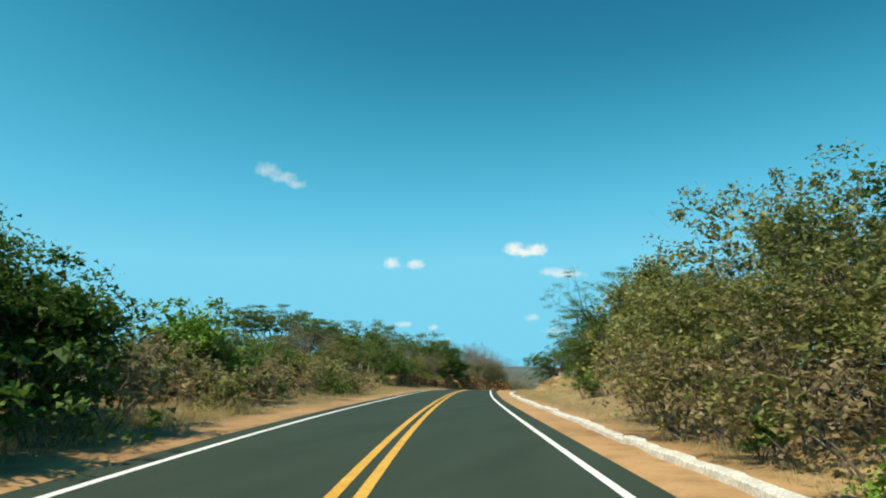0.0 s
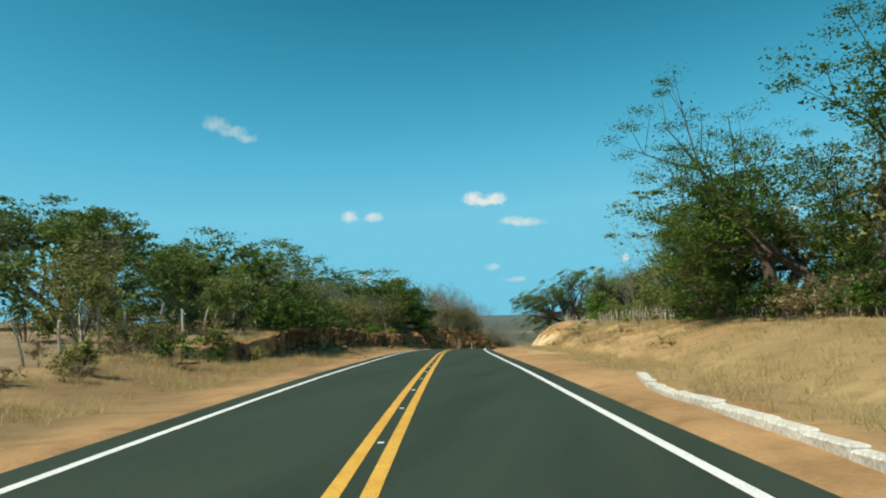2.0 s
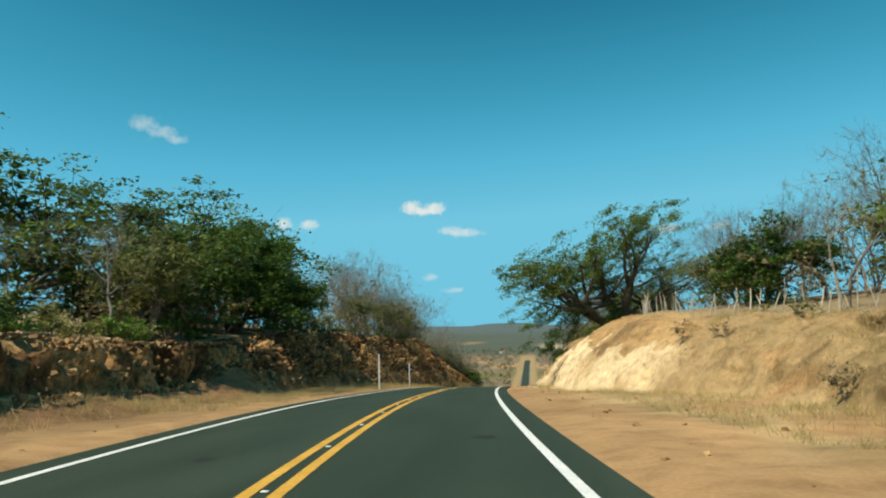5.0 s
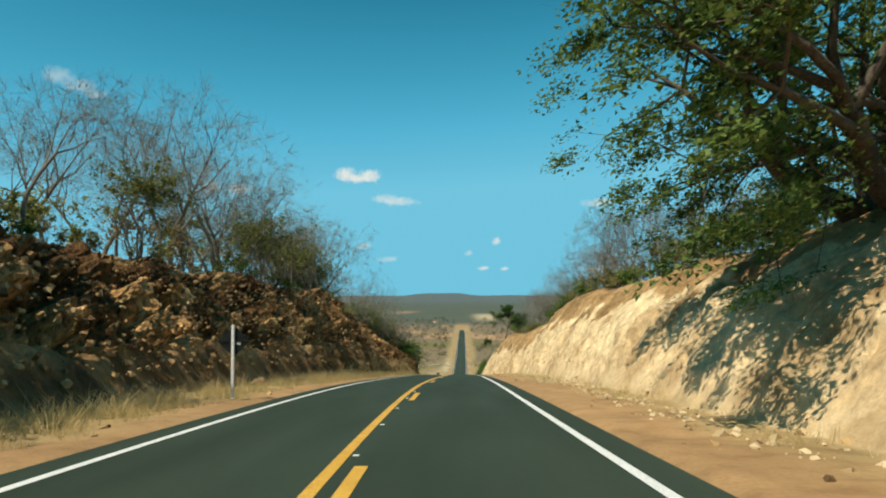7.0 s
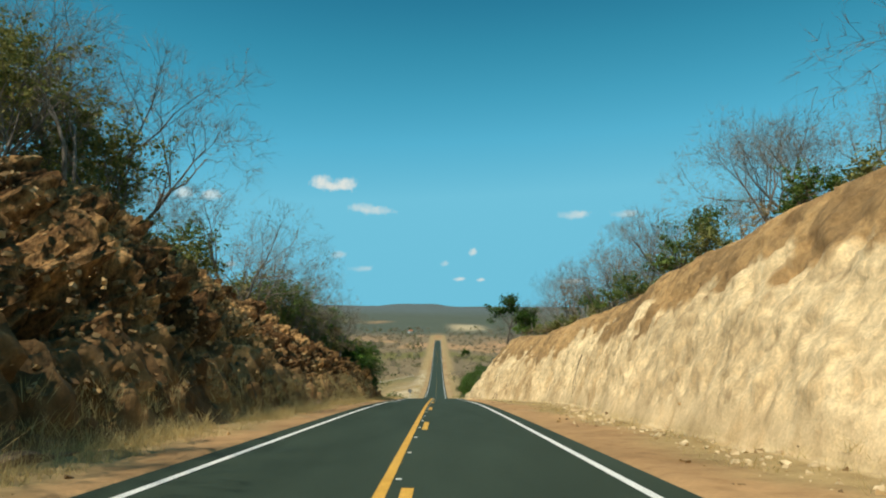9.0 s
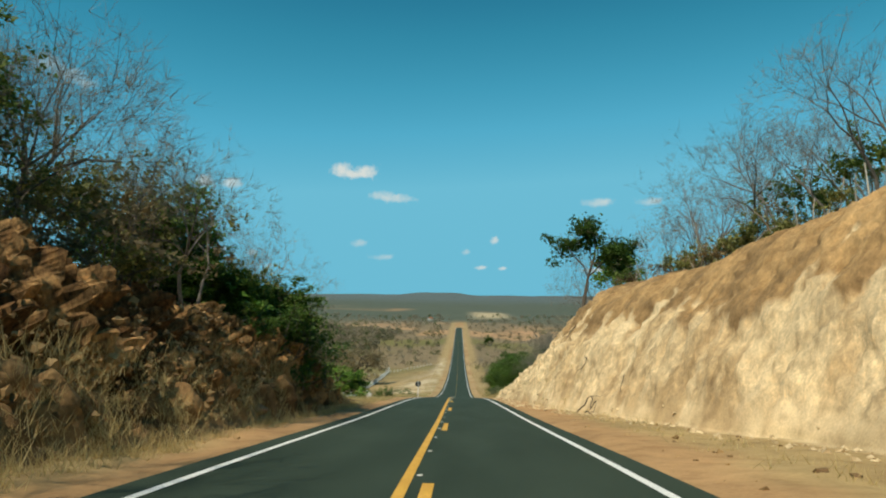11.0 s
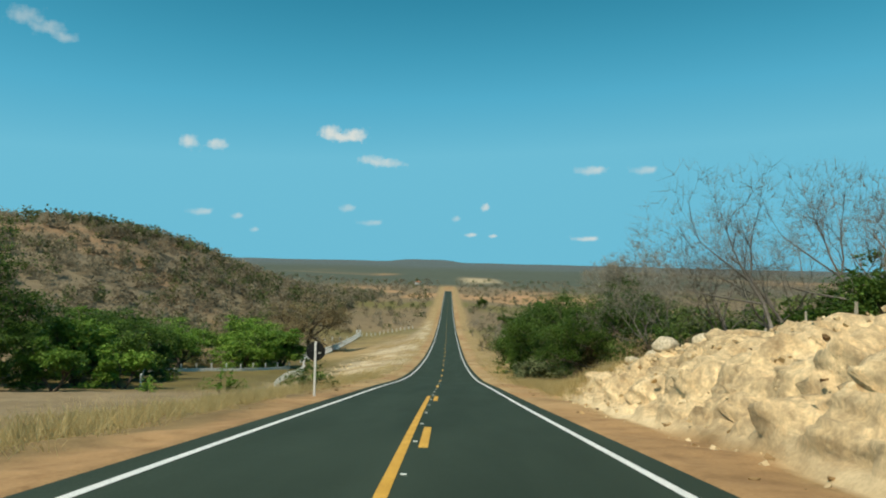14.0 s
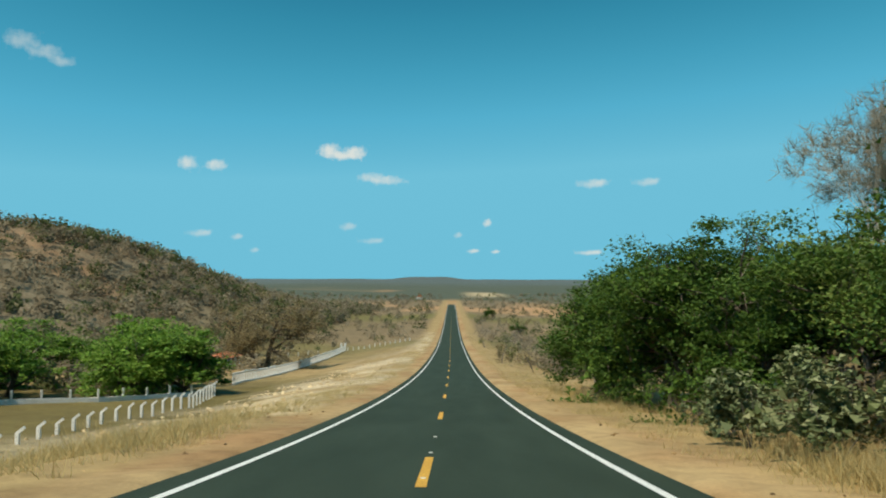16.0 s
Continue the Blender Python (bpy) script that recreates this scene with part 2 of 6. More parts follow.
# cross sections: station, toe of the bank, top of the bank, height of the top
RIGHT = np.array([(-60, 7, 14, .5), (60, 7.5, 16, .9), (86, 9.5, 18, 1.6), (118, 10, 16.5, 2.0), (138, 11.5, 16.5, 2.5), (157, 12.4, 16.5, 3.0),
                  (164, 10.0, 15.2, 3.7), (170, 8.0, 13.4, 4.3), (176, 7.2, 12.6, 4.8), (187, 7.5, 14.6, 5.4), (200, 7.8, 14.9, 5.8), (217, 8, 14, 6.2), (239, 7.8, 14, 7.9), (251, 8.2, 14, 7.7), (260, 9.3, 15, 8.2),
                  (272, 10.6, 16, 8.2), (286, 10, 15.5, 8.2), (300, 8, 14, 8.0), (310, 6.2, 13, 8.2), (319, 5.9, 13, 8.8), (324, 5.9, 12.8, 8.2)])
RIGHT_2 = np.array([(331, 5.9, 12.2, 6.4), (341, 6, 11.5, 4.9), (347, 6, 11, 3.3), (356, 6, 11, 2.9), (366, 6.2, 10.5, 2.4), (374, 6.5, 10.5, 1.7), (380, 7, 10.5, .5),
                    (395, 7, 12, -.1), (450, 8, 18, -.8), (620, 9, 20, -1.5), (1200, 9, 30, -1)])
LEFT = np.array([(-60, 6.5, 12, .3), (78, 7, 12, .5), (88, 7.1, 10.4, 1.2), (98, 7.1, 10.2, 1.6), (105, 7.2, 10.2, 1.9), (113, 7.4, 10.8, 2.2), (125, 7.6, 11.2, 2.3), (135, 7.4, 10.8, 2.1), (148, 7.4, 10.8, 2.2),
                 (160, 7.8, 11.8, 2.5), (170, 9, 12, 3.4), (191, 8.5, 12.5, 4.9), (208, 8.2, 13, 5.9), (217, 7.8, 13, 6.6), (231, 7.2, 13, 7.4), (246, 6.8, 13, 8.4)])
LEFT_2 = np.array([(252, 6.8, 13, 7.4), (268, 6.6, 12.5, 6.2), (275, 6.4, 11.5, 5.4), (285, 6, 10.4, 4.6), (295, 6, 9, 4.2), (303, 6.2, 8.4, 3.5), (309, 6.5, 8.4, 2.3), (315, 6.4, 9.4, .8),
                   (325, 6, 12, -.3), (360, 6, 13, -1), (415, 7, 16, -1.6), (470, 8, 24, -2.2), (540, 9, 27, -3.0), (615, 9, 29, -3.1), (700, 9, 30, -1.6), (1200, 9, 30, -1)])
SECTION = {1: np.concatenate([RIGHT, RIGHT_2]), -1: np.concatenate([LEFT, LEFT_2])}


def section(s, side):
    q = SECTION[side]
    return tuple(np.interp(s, q[:, 0], q[:, k]) for k in (1, 2, 3))


def far_land(s, o):
    """The open land's height above the sea of the plan, away from the road."""
    z = np.interp(s, [0, 150, 330, 480, 650, 1200, 2200, 4900], [2, 3, -20, -42, -48, -52, -46, -14]) + 5 * fbm(s / 160, o / 160, 40, 3)
    z = z + 49 * sstep(-10, -230, o) * np.exp(-(((s - 730) / 180.0) ** 2)) * (1 + 0.25 * fbm(s / 60, o / 60, 50, 3))
    z = z + 10 * sstep(-100, -400, o) * sstep(900, 1500, s) * (1 - sstep(1500, 2600, s))
    return z + 8 * sstep(2600, 4400, s) + 14 * sstep(3600, 4300, s) * np.exp(-(((o + 160) / 190.0) ** 4)) + 6 * fbm(s / 500, o / 500, 60, 3) * sstep(900, 2500, s)


def rel_height(s, o):
    s, o = np.broadcast_arrays(np.asarray(s, float), np.asarray(o, float))
    side = np.where(o < 0, -1, 1)
    a = np.abs(o)
    out = np.zeros(a.shape)
    for d in (-1, 1):
        toe, top, h = section(s, d)
        u = np.clip((a - toe) / (top - toe), 0, 1)
        f = np.where(h > 0, 1 - (1 - u) ** (2.0 if d > 0 else 1.4), u)
        if d < 0:
            # low earth bank: a loose slope under a steep broken step
            step = sstep(80, 90, s) * (1 - sstep(158, 172, s))
            f = f * (1 - step) + step * (0.24 * np.clip(u / 0.70, 0, 1) + 0.76 * sstep(0.70, 0.78, u))
        up = np.interp(s, [0, 140, 200, 280, 330, 380], [0.03, 0.05, 0.10, 0.10, -0.02, -0.04 if d > 0 else -0.01])
        z = h * f + up * np.clip(a - top, 0, 30) * sstep(0, 6, a - top) + 0.12 * sstep(4, 5, a) * fbm(s / 2.0, a / 1.5, 3, 3)
        z = z - 0.03 + (a > toe) * sstep(0, 6, a - toe) * 0.35 * fbm(s / 7, a / 7, 9, 3)
        out = np.where(side == d, z, out)
    return np.where(a < 3.99, -0.15, out)


def ground_z(s, o):
    s, o = np.broadcast_arrays(np.asarray(s, float), np.asarray(o, float))
    near = np.interp(s, LINE_S, LINE_Z) + rel_height(s, o)
    w = np.maximum(sstep(35, 160, np.abs(o)), sstep(1080, 1300, s))
    return near * (1 - w) + far_land(s, o) * w


def spot(s, o, h=0.0):
    """A place on the ground."""
    p = on_road(s, o)
    return Vector((float(p[0]), float(p[1]), float(ground_z(s, o)) + h))


# ---------------------------------------------------------------- meshes
def raw_mesh(name, verts, quads, material, tris=None, smooth=False):
    me = bpy.data.meshes.new(name)
    verts = np.asarray(verts, np.float32)
    quads = np.asarray(quads, np.int32).reshape(-1, 4)
    tris = np.zeros((0, 3), np.int32) if tris is None else np.asarray(tris, np.int32).reshape(-1, 3)
    me.vertices.add(len(verts))
    me.vertices.foreach_set("co", verts.ravel())
    loops = np.concatenate([quads.ravel(), tris.ravel()])
    me.loops.add(len(loops))
    me.loops.foreach_set("vertex_index", loops)
    me.polygons.add(len(quads) + len(tris))
    me.polygons.foreach_set("loop_start", np.concatenate([np.arange(len(quads)) * 4, len(quads) * 4 + np.arange(len(tris)) * 3]).astype(np.int32))
    me.polygons.foreach_set("use_smooth", np.full(len(quads) + len(tris), smooth))
    me.update(calc_edges=True)
    if material:
        me.materials.append(material)
    return me


def grid_quads(rows, cols):
    i = np.arange(rows - 1)[:, None] * cols + np.arange(cols - 1)[None, :]
    i = i.ravel()
    return np.stack([i, i + 1, i + cols + 1, i + cols], -1)


def part(name, bm, material, parent, label=""):
    me = bpy.data.meshes.new(name)
    bm.to_mesh(me)
    bm.free()
    me.materials.append(material)
    ob = new(name, me)
    ob.parent = parent
    return tagged(ob, label)


def mesh_part(name, me, parent, label=""):
    ob = new(name, me)
    ob.parent = parent
    return tagged(ob, label)


def empty_at(name, place, turn=0.0, **tags):
    ob = new(name)
    ob.matrix_world = Matrix.LocRotScale(Vector(place), Euler((0, 0, turn)), None)
    ob.empty_display_size = 0.2
    return tagged(ob, **tags)


def strip(name, s0, s1, o0, o1, h, material, step=2.0, thick=0.0, cols=1):
    """A band that follows the road."""
    s = np.linspace(s0, s1, max(2, int((s1 - s0) / step) + 1))
    o = np.linspace(o0, o1, cols + 1)
    v = on_road(s[:, None], o[None, :], h)
    k = cols + 1
    if thick:
        lo = v[:, [0, -1]].copy()
        lo[:, :, 2] -= thick
        v = np.concatenate([lo[:, :1], v, lo[:, 1:]], 1)
        k += 2
    return raw_mesh(name, v.reshape(-1, 3), grid_quads(len(s), k), material)


# ---------------------------------------------------------------- ground
C_DIRT, C_STRAW, C_CHALK, C_TAN = (0.385, 0.23, 0.108), (0.37, 0.262, 0.122), (0.735, 0.57, 0.35), (0.42, 0.265, 0.122)
C_RED, C_SCRUB, C_FIELD, C_CLAY = (0.145, 0.08, 0.035), (0.27, 0.20, 0.115), (0.155, 0.122, 0.042), (0.47, 0.27, 0.14)


def cover_colour(s, o, steep_u, side):
    col = np.empty((*s.shape, 3))
    a = np.abs(o)
    mix = lambda base, c, w: base * (1 - w[..., None]) + np.array(c) * w[..., None]
    n1, n2 = fbm(s / 3.0, o / 3.0, 70, 4), fbm(s / 12.0, o / 12.0, 75, 3)
    col[:] = C_STRAW
    if side < 0:
        # straw browned along here, shadows on the verge partly put into the colour
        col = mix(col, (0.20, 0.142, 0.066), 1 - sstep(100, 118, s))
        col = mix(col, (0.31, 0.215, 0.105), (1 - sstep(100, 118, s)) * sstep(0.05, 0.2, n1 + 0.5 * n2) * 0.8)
        col = mix(col, (0.25, 0.172, 0.08), sstep(285, 300, s) * (1 - sstep(372, 396, s)))
    else:
        col = mix(col, (0.25, 0.175, 0.083), (1 - sstep(150, 168, s)) * (0.45 + 0.55 * sstep(-0.15, 0.15, n1 + n2)))
    toe, top, h = section(s, side)
    # beyond the banks: leaf litter and scrub soil
    col = mix(col, C_SCRUB, sstep(0, 3, a - top + 1.5 * n1) * (1 - sstep(395, 420, s) * (1 - sstep(60, 90, a))))
    # banks
    face = sstep(-0.06, 0.04, steep_u + 0.05 * n1) * (1 - sstep(1.0, 1.25, steep_u + 0.1 * n1))
    if side > 0:
        cut = sstep(156, 166, s) * (1 - sstep(378, 386, s))
        bank = sstep(78, 100, s) * (1 - sstep(150, 170, s)) * (1 - sstep(1.0, 6.0, a - top))
        n3 = fbm(s / 1.0, o / 0.8, 72, 3)
        col = mix(col, (0.50, 0.345, 0.175), bank * sstep(-0.02, 0.14, n2 + 0.6 * n1 + 0.5 * n3) * 0.9)
        col = mix(col, (0.46, 0.255, 0.115), bank * sstep(0.0, 0.16, fbm(s / 5.0, o / 1.6, 85, 4)) * (1 - sstep(0.5, 0.8, steep_u)) * 0.7)
        col = mix(col, (0.20, 0.135, 0.062), bank * sstep(0.08, 0.22, n1 - 0.4 * n2 + 0.6 * n3) * sstep(0.0, 0.2, steep_u) * 0.85)
        upper = sstep(0.40, 0.45, steep_u + 0.20 * n1 + 0.18 * n2 + 0.22 * n3) * (1 - sstep(312, 338, s))
        soil = mix(np.broadcast_to(np.array(C_TAN), col.shape), (0.27, 0.17, 0.08), sstep(0.0, 0.4, n1 + 0.6 * n3))
        rock = mix(np.broadcast_to(np.array(C_CHALK), col.shape), (0.52, 0.36, 0.19), 0.75 * sstep(-0.05, 0.35, n1 + 0.5 * n3))
        rock = rock * (1 - upper[..., None]) + soil * upper[..., None]
        mound = sstep(338, 348, s)[..., None]
        rock = rock * (1 - mound) + np.array((0.64, 0.50, 0.31)) * mound
        tint = sstep(158, 168, s + 3 * n1)[..., None]
        rock = rock * tint + np.array((0.50, 0.345, 0.185)) * (1 - tint)
        col = col * (1 - (face * cut)[..., None]) + rock * (face * cut)[..., None]
    else:
        cut = sstep(82, 92, s) * (1 - sstep(308, 318, s))
        n3 = fbm(s / 0.9, o / 0.5, 72, 3)
        shade = sstep(-0.25, 0.3, n1 + 0.7 * n3)[..., None]
        rock = np.array(C_RED) * (1 - shade) + np.array((0.54, 0.34, 0.16)) * shade
        # loose slope: dark soil colour, part of it the trees' shade
        slope = ((1 - sstep(0.60, 0.70, steep_u + 0.05 * n1)) * (1 - sstep(158, 172, s)))[..., None]
        rock = rock * (1 - slope) + np.array((0.27, 0.165, 0.08)) * slope
        # foot of the face: dark streaked rock, some of its shade in the colour
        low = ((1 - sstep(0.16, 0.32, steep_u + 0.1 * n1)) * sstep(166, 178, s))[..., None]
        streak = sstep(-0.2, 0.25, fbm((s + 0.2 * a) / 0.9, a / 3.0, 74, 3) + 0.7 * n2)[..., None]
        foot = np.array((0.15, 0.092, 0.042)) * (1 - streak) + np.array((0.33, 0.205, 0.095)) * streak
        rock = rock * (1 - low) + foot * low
        col = col * (1 - (face * cut)[..., None]) + rock * (face * cut)[..., None]
    # bare shoulder
    bare = 1 - sstep(5.2, 6.6, a + 1.1 * n1 + (0.5 if side < 0 else -0.3))
    wide = sstep(88, 110, s) * (1 - sstep(176, 196, s)) * (1 - sstep(5.8, 7.6, a + 2.0 * n1)) if side > 0 else 0 * s
    bare = bare * (1 - 0.85 * face * cut)
    col = mix(col, C_DIRT, np.maximum(bare, wide))
    # verge soil darkened, partly painting in the trees' shadows
    if side < 0:
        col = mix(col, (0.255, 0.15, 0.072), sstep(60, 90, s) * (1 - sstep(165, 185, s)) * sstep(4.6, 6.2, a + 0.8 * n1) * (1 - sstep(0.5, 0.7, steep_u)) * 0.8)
    col = mix(col, (0.45, 0.325, 0.165), bare * sstep(355, 385, s) * sstep(-0.35, 0.25, n1 + n2) * 0.8)
    # open farmland beyond the cutting
    if side < 0:
        yard = sstep(395, 412, s) * (1 - sstep(640, 700, s)) * sstep(14, 17, a) * (1 - sstep(48, 70, a))
        col = mix(col, C_FIELD, yard * (1 - sstep(470, 520, s)))
        pale = sstep(402, 420, s) * (1 - sstep(640, 700, s)) * (1 - sstep(14, 24, a)) * sstep(5.5, 7, a) * sstep(-0.25, 0.2, n2 + n1)
        col = mix(col, (0.56, 0.46, 0.32), pale * 0.8)
    far = sstep(480, 700, s) * sstep(8, 14, a)
    big = fbm(s / 170, o / 110, 80, 4)
    col = mix(col, (0.215, 0.16, 0.092), far)
    col = mix(col, (0.43, 0.26, 0.135), far * sstep(0.14, 0.22, big))
    col = mix(col, (0.17, 0.15, 0.05), far * sstep(0.1, 0.28, fbm(s / 120, o / 160, 90, 3)) * (1 - sstep(1000, 1400, s)))
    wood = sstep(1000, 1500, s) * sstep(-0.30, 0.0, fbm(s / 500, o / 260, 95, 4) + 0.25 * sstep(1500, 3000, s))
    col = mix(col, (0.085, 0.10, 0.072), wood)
    # far ridge tinted blue-grey: the haze of distance put into its colour
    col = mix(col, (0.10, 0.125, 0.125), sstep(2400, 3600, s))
    hill = sstep(-60, -110, o) * sstep(430, 520, s) * (1 - sstep(1000, 1200, s))
    col = mix(col, (0.21, 0.17, 0.11), hill)
    col = mix(col, (0.32, 0.19, 0.105), 0.6 * hill * sstep(0.10, 0.26, fbm(s / 38, o / 24, 99, 4)))
    col = mix(col, C_CLAY, np.exp(-(((s - 1070) / 70) ** 2) - ((o - 70) / 16) ** 2))
    col = mix(col, (0.50, 0.40, 0.25), np.exp(-((((s - 1650) / 170) ** 2) ** 2) - (((o - 60) / 36) ** 2) ** 2) * 0.9)
    return col


def build_ground():
    s = np.concatenate([np.arange(-90, 0, 5), np.arange(0, 84, 1.2), np.arange(84, 165, 0.36), np.arange(165, 300, 0.2), np.arange(300, 385, 0.32), np.arange(385, 480, 1.5), np.arange(480, 700, 6),
                        np.arange(700, 1400, 25), np.geomspace(1400, 4950, 34)])
    sides, covers, lays, crags = [], [], [], []
    for d in (-1, 1):
        toe, top, h = section(s, d)
        u1, u2 = np.linspace(0, 1, 9), np.linspace(0, 1, 60)[1:] ** 1.25
        near = 3.97 + (toe[:, None] - 3.97) * u1
        face = toe[:, None] + (top - toe)[:, None] * u2
        tail = np.concatenate([np.arange(1, 7) * 0.8, 5 + np.geomspace(1.2, 30, 8), 40 + np.geomspace(8, 200, 12), np.geomspace(300, 4200, 14)])
        beyond = top[:, None] + tail
        o = d * np.concatenate([near, face, beyond], 1)
        ss = np.broadcast_to(s[:, None], o.shape)
        a = np.abs(o)
        su = (a - toe[:, None]) / (top - toe)[:, None]
        z = ground_z(ss, o)
        on_face = sstep(0.0, 0.10, su) * (1 - sstep(0.95, 1.3, su)) * sstep(0.6, 2.5, h)[:, None]
        # broken rock: gullies, ledges and lumps
        zz = z * 1.0
        if d > 0:
            cut = on_face * (sstep(165, 178, ss) + 0.7 * sstep(86, 104, ss) * (1 - sstep(165, 178, ss)))
            flow = ss + 0.35 * fbm(ss / 2.0, zz / 1.6, 12, 3)
            # ribs and runnels down the face, crumbs and small ledges over them
            f1, f2, tag = cells(flow / 0.75, zz / 1.3, 41)
            c1, _, ctag = cells(ss / 0.42 + 0.5 * fbm(ss, zz, 45, 2), zz / 0.36, 47)
            push = 0.45 * fbm(ss / 4.5, zz / 5.0, 11, 3) + 0.22 * np.abs(fbm(flow / 0.7, zz / 2.8, 19, 3)) + 0.20 * fbm(ss / 0.7, zz / 0.9, 15, 4)
            push = push + 0.10 * (tag - 0.5) + 0.20 * (ctag - 0.5) - 0.07 * c1
            # the loose soil above is set back, with notches cut into its lower edge
            edge = su + 0.10 * fbm(ss / 6.0, zz / 6.0, 29, 3) + 0.06 * fbm(ss / 1.1, zz / 1.5, 28, 2) - 0.40
            push = push + 0.22 * sstep(-0.03, 0.05, edge) + 0.45 * np.exp(-((edge / 0.05) ** 2)) * sstep(0.06, 0.30, fbm(flow / 0.6, zz / 6.0, 26, 2))
            push = push + 0.30 * (ctag - 0.5) * sstep(0.92, 1.0, su)
            rough = sstep(306, 322, ss)
            push = push + rough * (0.22 * (tag - 0.5) + 0.24 * (ctag - 0.5) + 0.35 * fbm(ss / 0.8, zz / 0.8, 49, 3))
            rubble = sstep(338, 350, ss) * (1 - sstep(376, 384, ss))
            r1, _, rtag = cells(ss / 1.0, a / 0.8, 43)
            push = push + rubble * (0.7 * fbm(ss / 1.6, a / 1.3, 23, 3) + 0.5 * (rtag - 0.5) + 0.2 * r1)
            _, _, etag = cells(ss / 0.9 + 0.6 * fbm(ss, a, 56, 2), a / 0.7, 57)
            scarp = np.exp(-(((su - 0.62 - 0.25 * fbm(ss / 6.0, a / 9.0, 58, 3)) / 0.10) ** 2)) * sstep(-0.1, 0.2, fbm(ss / 5.0, a / 9.0, 59, 2))
            low = 0.7 * fbm(ss / 5.0, a / 1.4, 53, 5) + 0.6 * np.abs(fbm(ss / 0.9, a / 2.6, 54, 4)) + 0.35 * (etag - 0.5) + 1.0 * scarp
            push = np.where(ss < 166, low, push)
        else:
            cut = on_face * sstep(82, 92, ss)
            # two sizes of broken block over a smoother fluted foot; farther on, upright columns with deep gaps
            f1, f2, tag = cells(ss / 0.85 + 0.6 * fbm(ss / 1.5, zz / 1.5, 33, 2), zz / 0.8 + 0.5 * fbm(ss, zz, 34, 2), 31)
            g1, _, tag2 = cells(ss / 0.34 + 0.5 * fbm(ss * 2, zz * 2, 39, 2), zz / 0.40, 37)
            h1, h2, tag3 = cells(ss / 0.55 + 0.7 * fbm(ss / 1.2, zz / 2.0, 63, 3), zz / 1.7 + 0.4 * fbm(ss, zz, 64, 2), 61)
            block = sstep(0.20, 0.34, su + 0.12 * fbm(ss / 5, zz / 5, 30, 2)) * np.where(ss < 166, sstep(0.62, 0.70, su), 1)
            tall = sstep(205, 235, ss + 10 * fbm(ss / 7, zz / 4, 65, 2))
            lumps = 0.4 * (tag - 0.5) * (1 - 0.4 * tall) + 0.75 * (tag2 - 0.5) - 0.3 * g1
            push = (0.06 + 0.59 * block) * fbm(ss / 3.4, zz / (2.6 + 4.0 * (1 - block)), 31, 4) + (0.04 + 0.96 * block) * (lumps - 0.45 * sstep(0.0, 0.14, 0.14 - (f2 - f1)) * (1 - tall))
            push = push + tall * (0.85 * (tag3 - 0.5) - 0.7 * sstep(0.0, 0.2, 0.2 - (h2 - h1)))
            push = push - 0.55 * np.abs(fbm((ss + 0.35 * zz) / 0.62 + 0.3 * fbm(ss, zz / 2, 35, 2), zz / 7.0, 36, 3)) * (1 - 0.6 * block) + 0.5 * fbm(ss / 0.6, zz / 0.8, 38, 2) * block
            shelf = su - 0.33 - 0.08 * fbm(ss / 9.0, zz / 30.0, 32, 3)
            push = push - 0.6 * np.exp(-((shelf / 0.03) ** 2)) * sstep(-0.10, 0.25, fbm(ss / 4.0, zz / 20.0, 42, 2)) * sstep(170, 185, ss)
            # hollows where blocks have dropped out
            push = push - 1.3 * sstep(0.08, 0.22, fbm(ss / 1.9, zz / 1.1, 66, 3)) * block * (0.6 + 0.4 * sstep(166, 180, ss))
            push = -push
            push = push * np.where(ss < 166, 0.55 + 0.45 * block, 1.0 + 0.2 * sstep(170, 200, ss))
        o2 = o + d * cut * push * 0.75
        z2 = z - cut * push * 0.5
        p = on_road(ss, o2)
        p[..., 2] = z2
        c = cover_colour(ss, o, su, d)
        if d < 0:
            p, c = p[:, ::-1], c[:, ::-1]
        w = (su[..., None] * 0 + np.stack([ss, (top - toe)[:, None] * su * 1.4, cut * (1.0 if d > 0 else 0.8)], -1))
        if d < 0:
            w = w[:, ::-1]
        k = cut * (0.3 + 0.7 * block if d < 0 else 0.30 + 0.14 * sstep(306, 322, ss))
        crags.append(k[:, ::-1] if d < 0 else k)
        sides.append(p), covers.append(c), lays.append(w)
    v, c = np.concatenate(sides, 1), np.concatenate(covers, 1)
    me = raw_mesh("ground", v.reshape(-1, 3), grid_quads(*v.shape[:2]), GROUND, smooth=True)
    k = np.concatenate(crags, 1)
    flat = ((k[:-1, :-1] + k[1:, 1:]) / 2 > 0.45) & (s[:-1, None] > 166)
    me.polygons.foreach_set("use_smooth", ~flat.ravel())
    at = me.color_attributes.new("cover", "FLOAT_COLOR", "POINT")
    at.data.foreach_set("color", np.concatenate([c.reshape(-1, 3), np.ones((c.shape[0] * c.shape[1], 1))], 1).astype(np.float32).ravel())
    at = me.attributes.new("crag", "FLOAT", "POINT")
    at.data.foreach_set("value", np.concatenate(crags, 1).astype(np.float32).ravel())
    at = me.attributes.new("lay", "FLOAT_VECTOR", "POINT")
    at.data.foreach_set("vector", np.concatenate(lays, 1).astype(np.float32).ravel())
    return tagged(new("ground", me), "dry orange and straw-coloured land with cut rock banks", "ground", kind="structure")


build_ground()

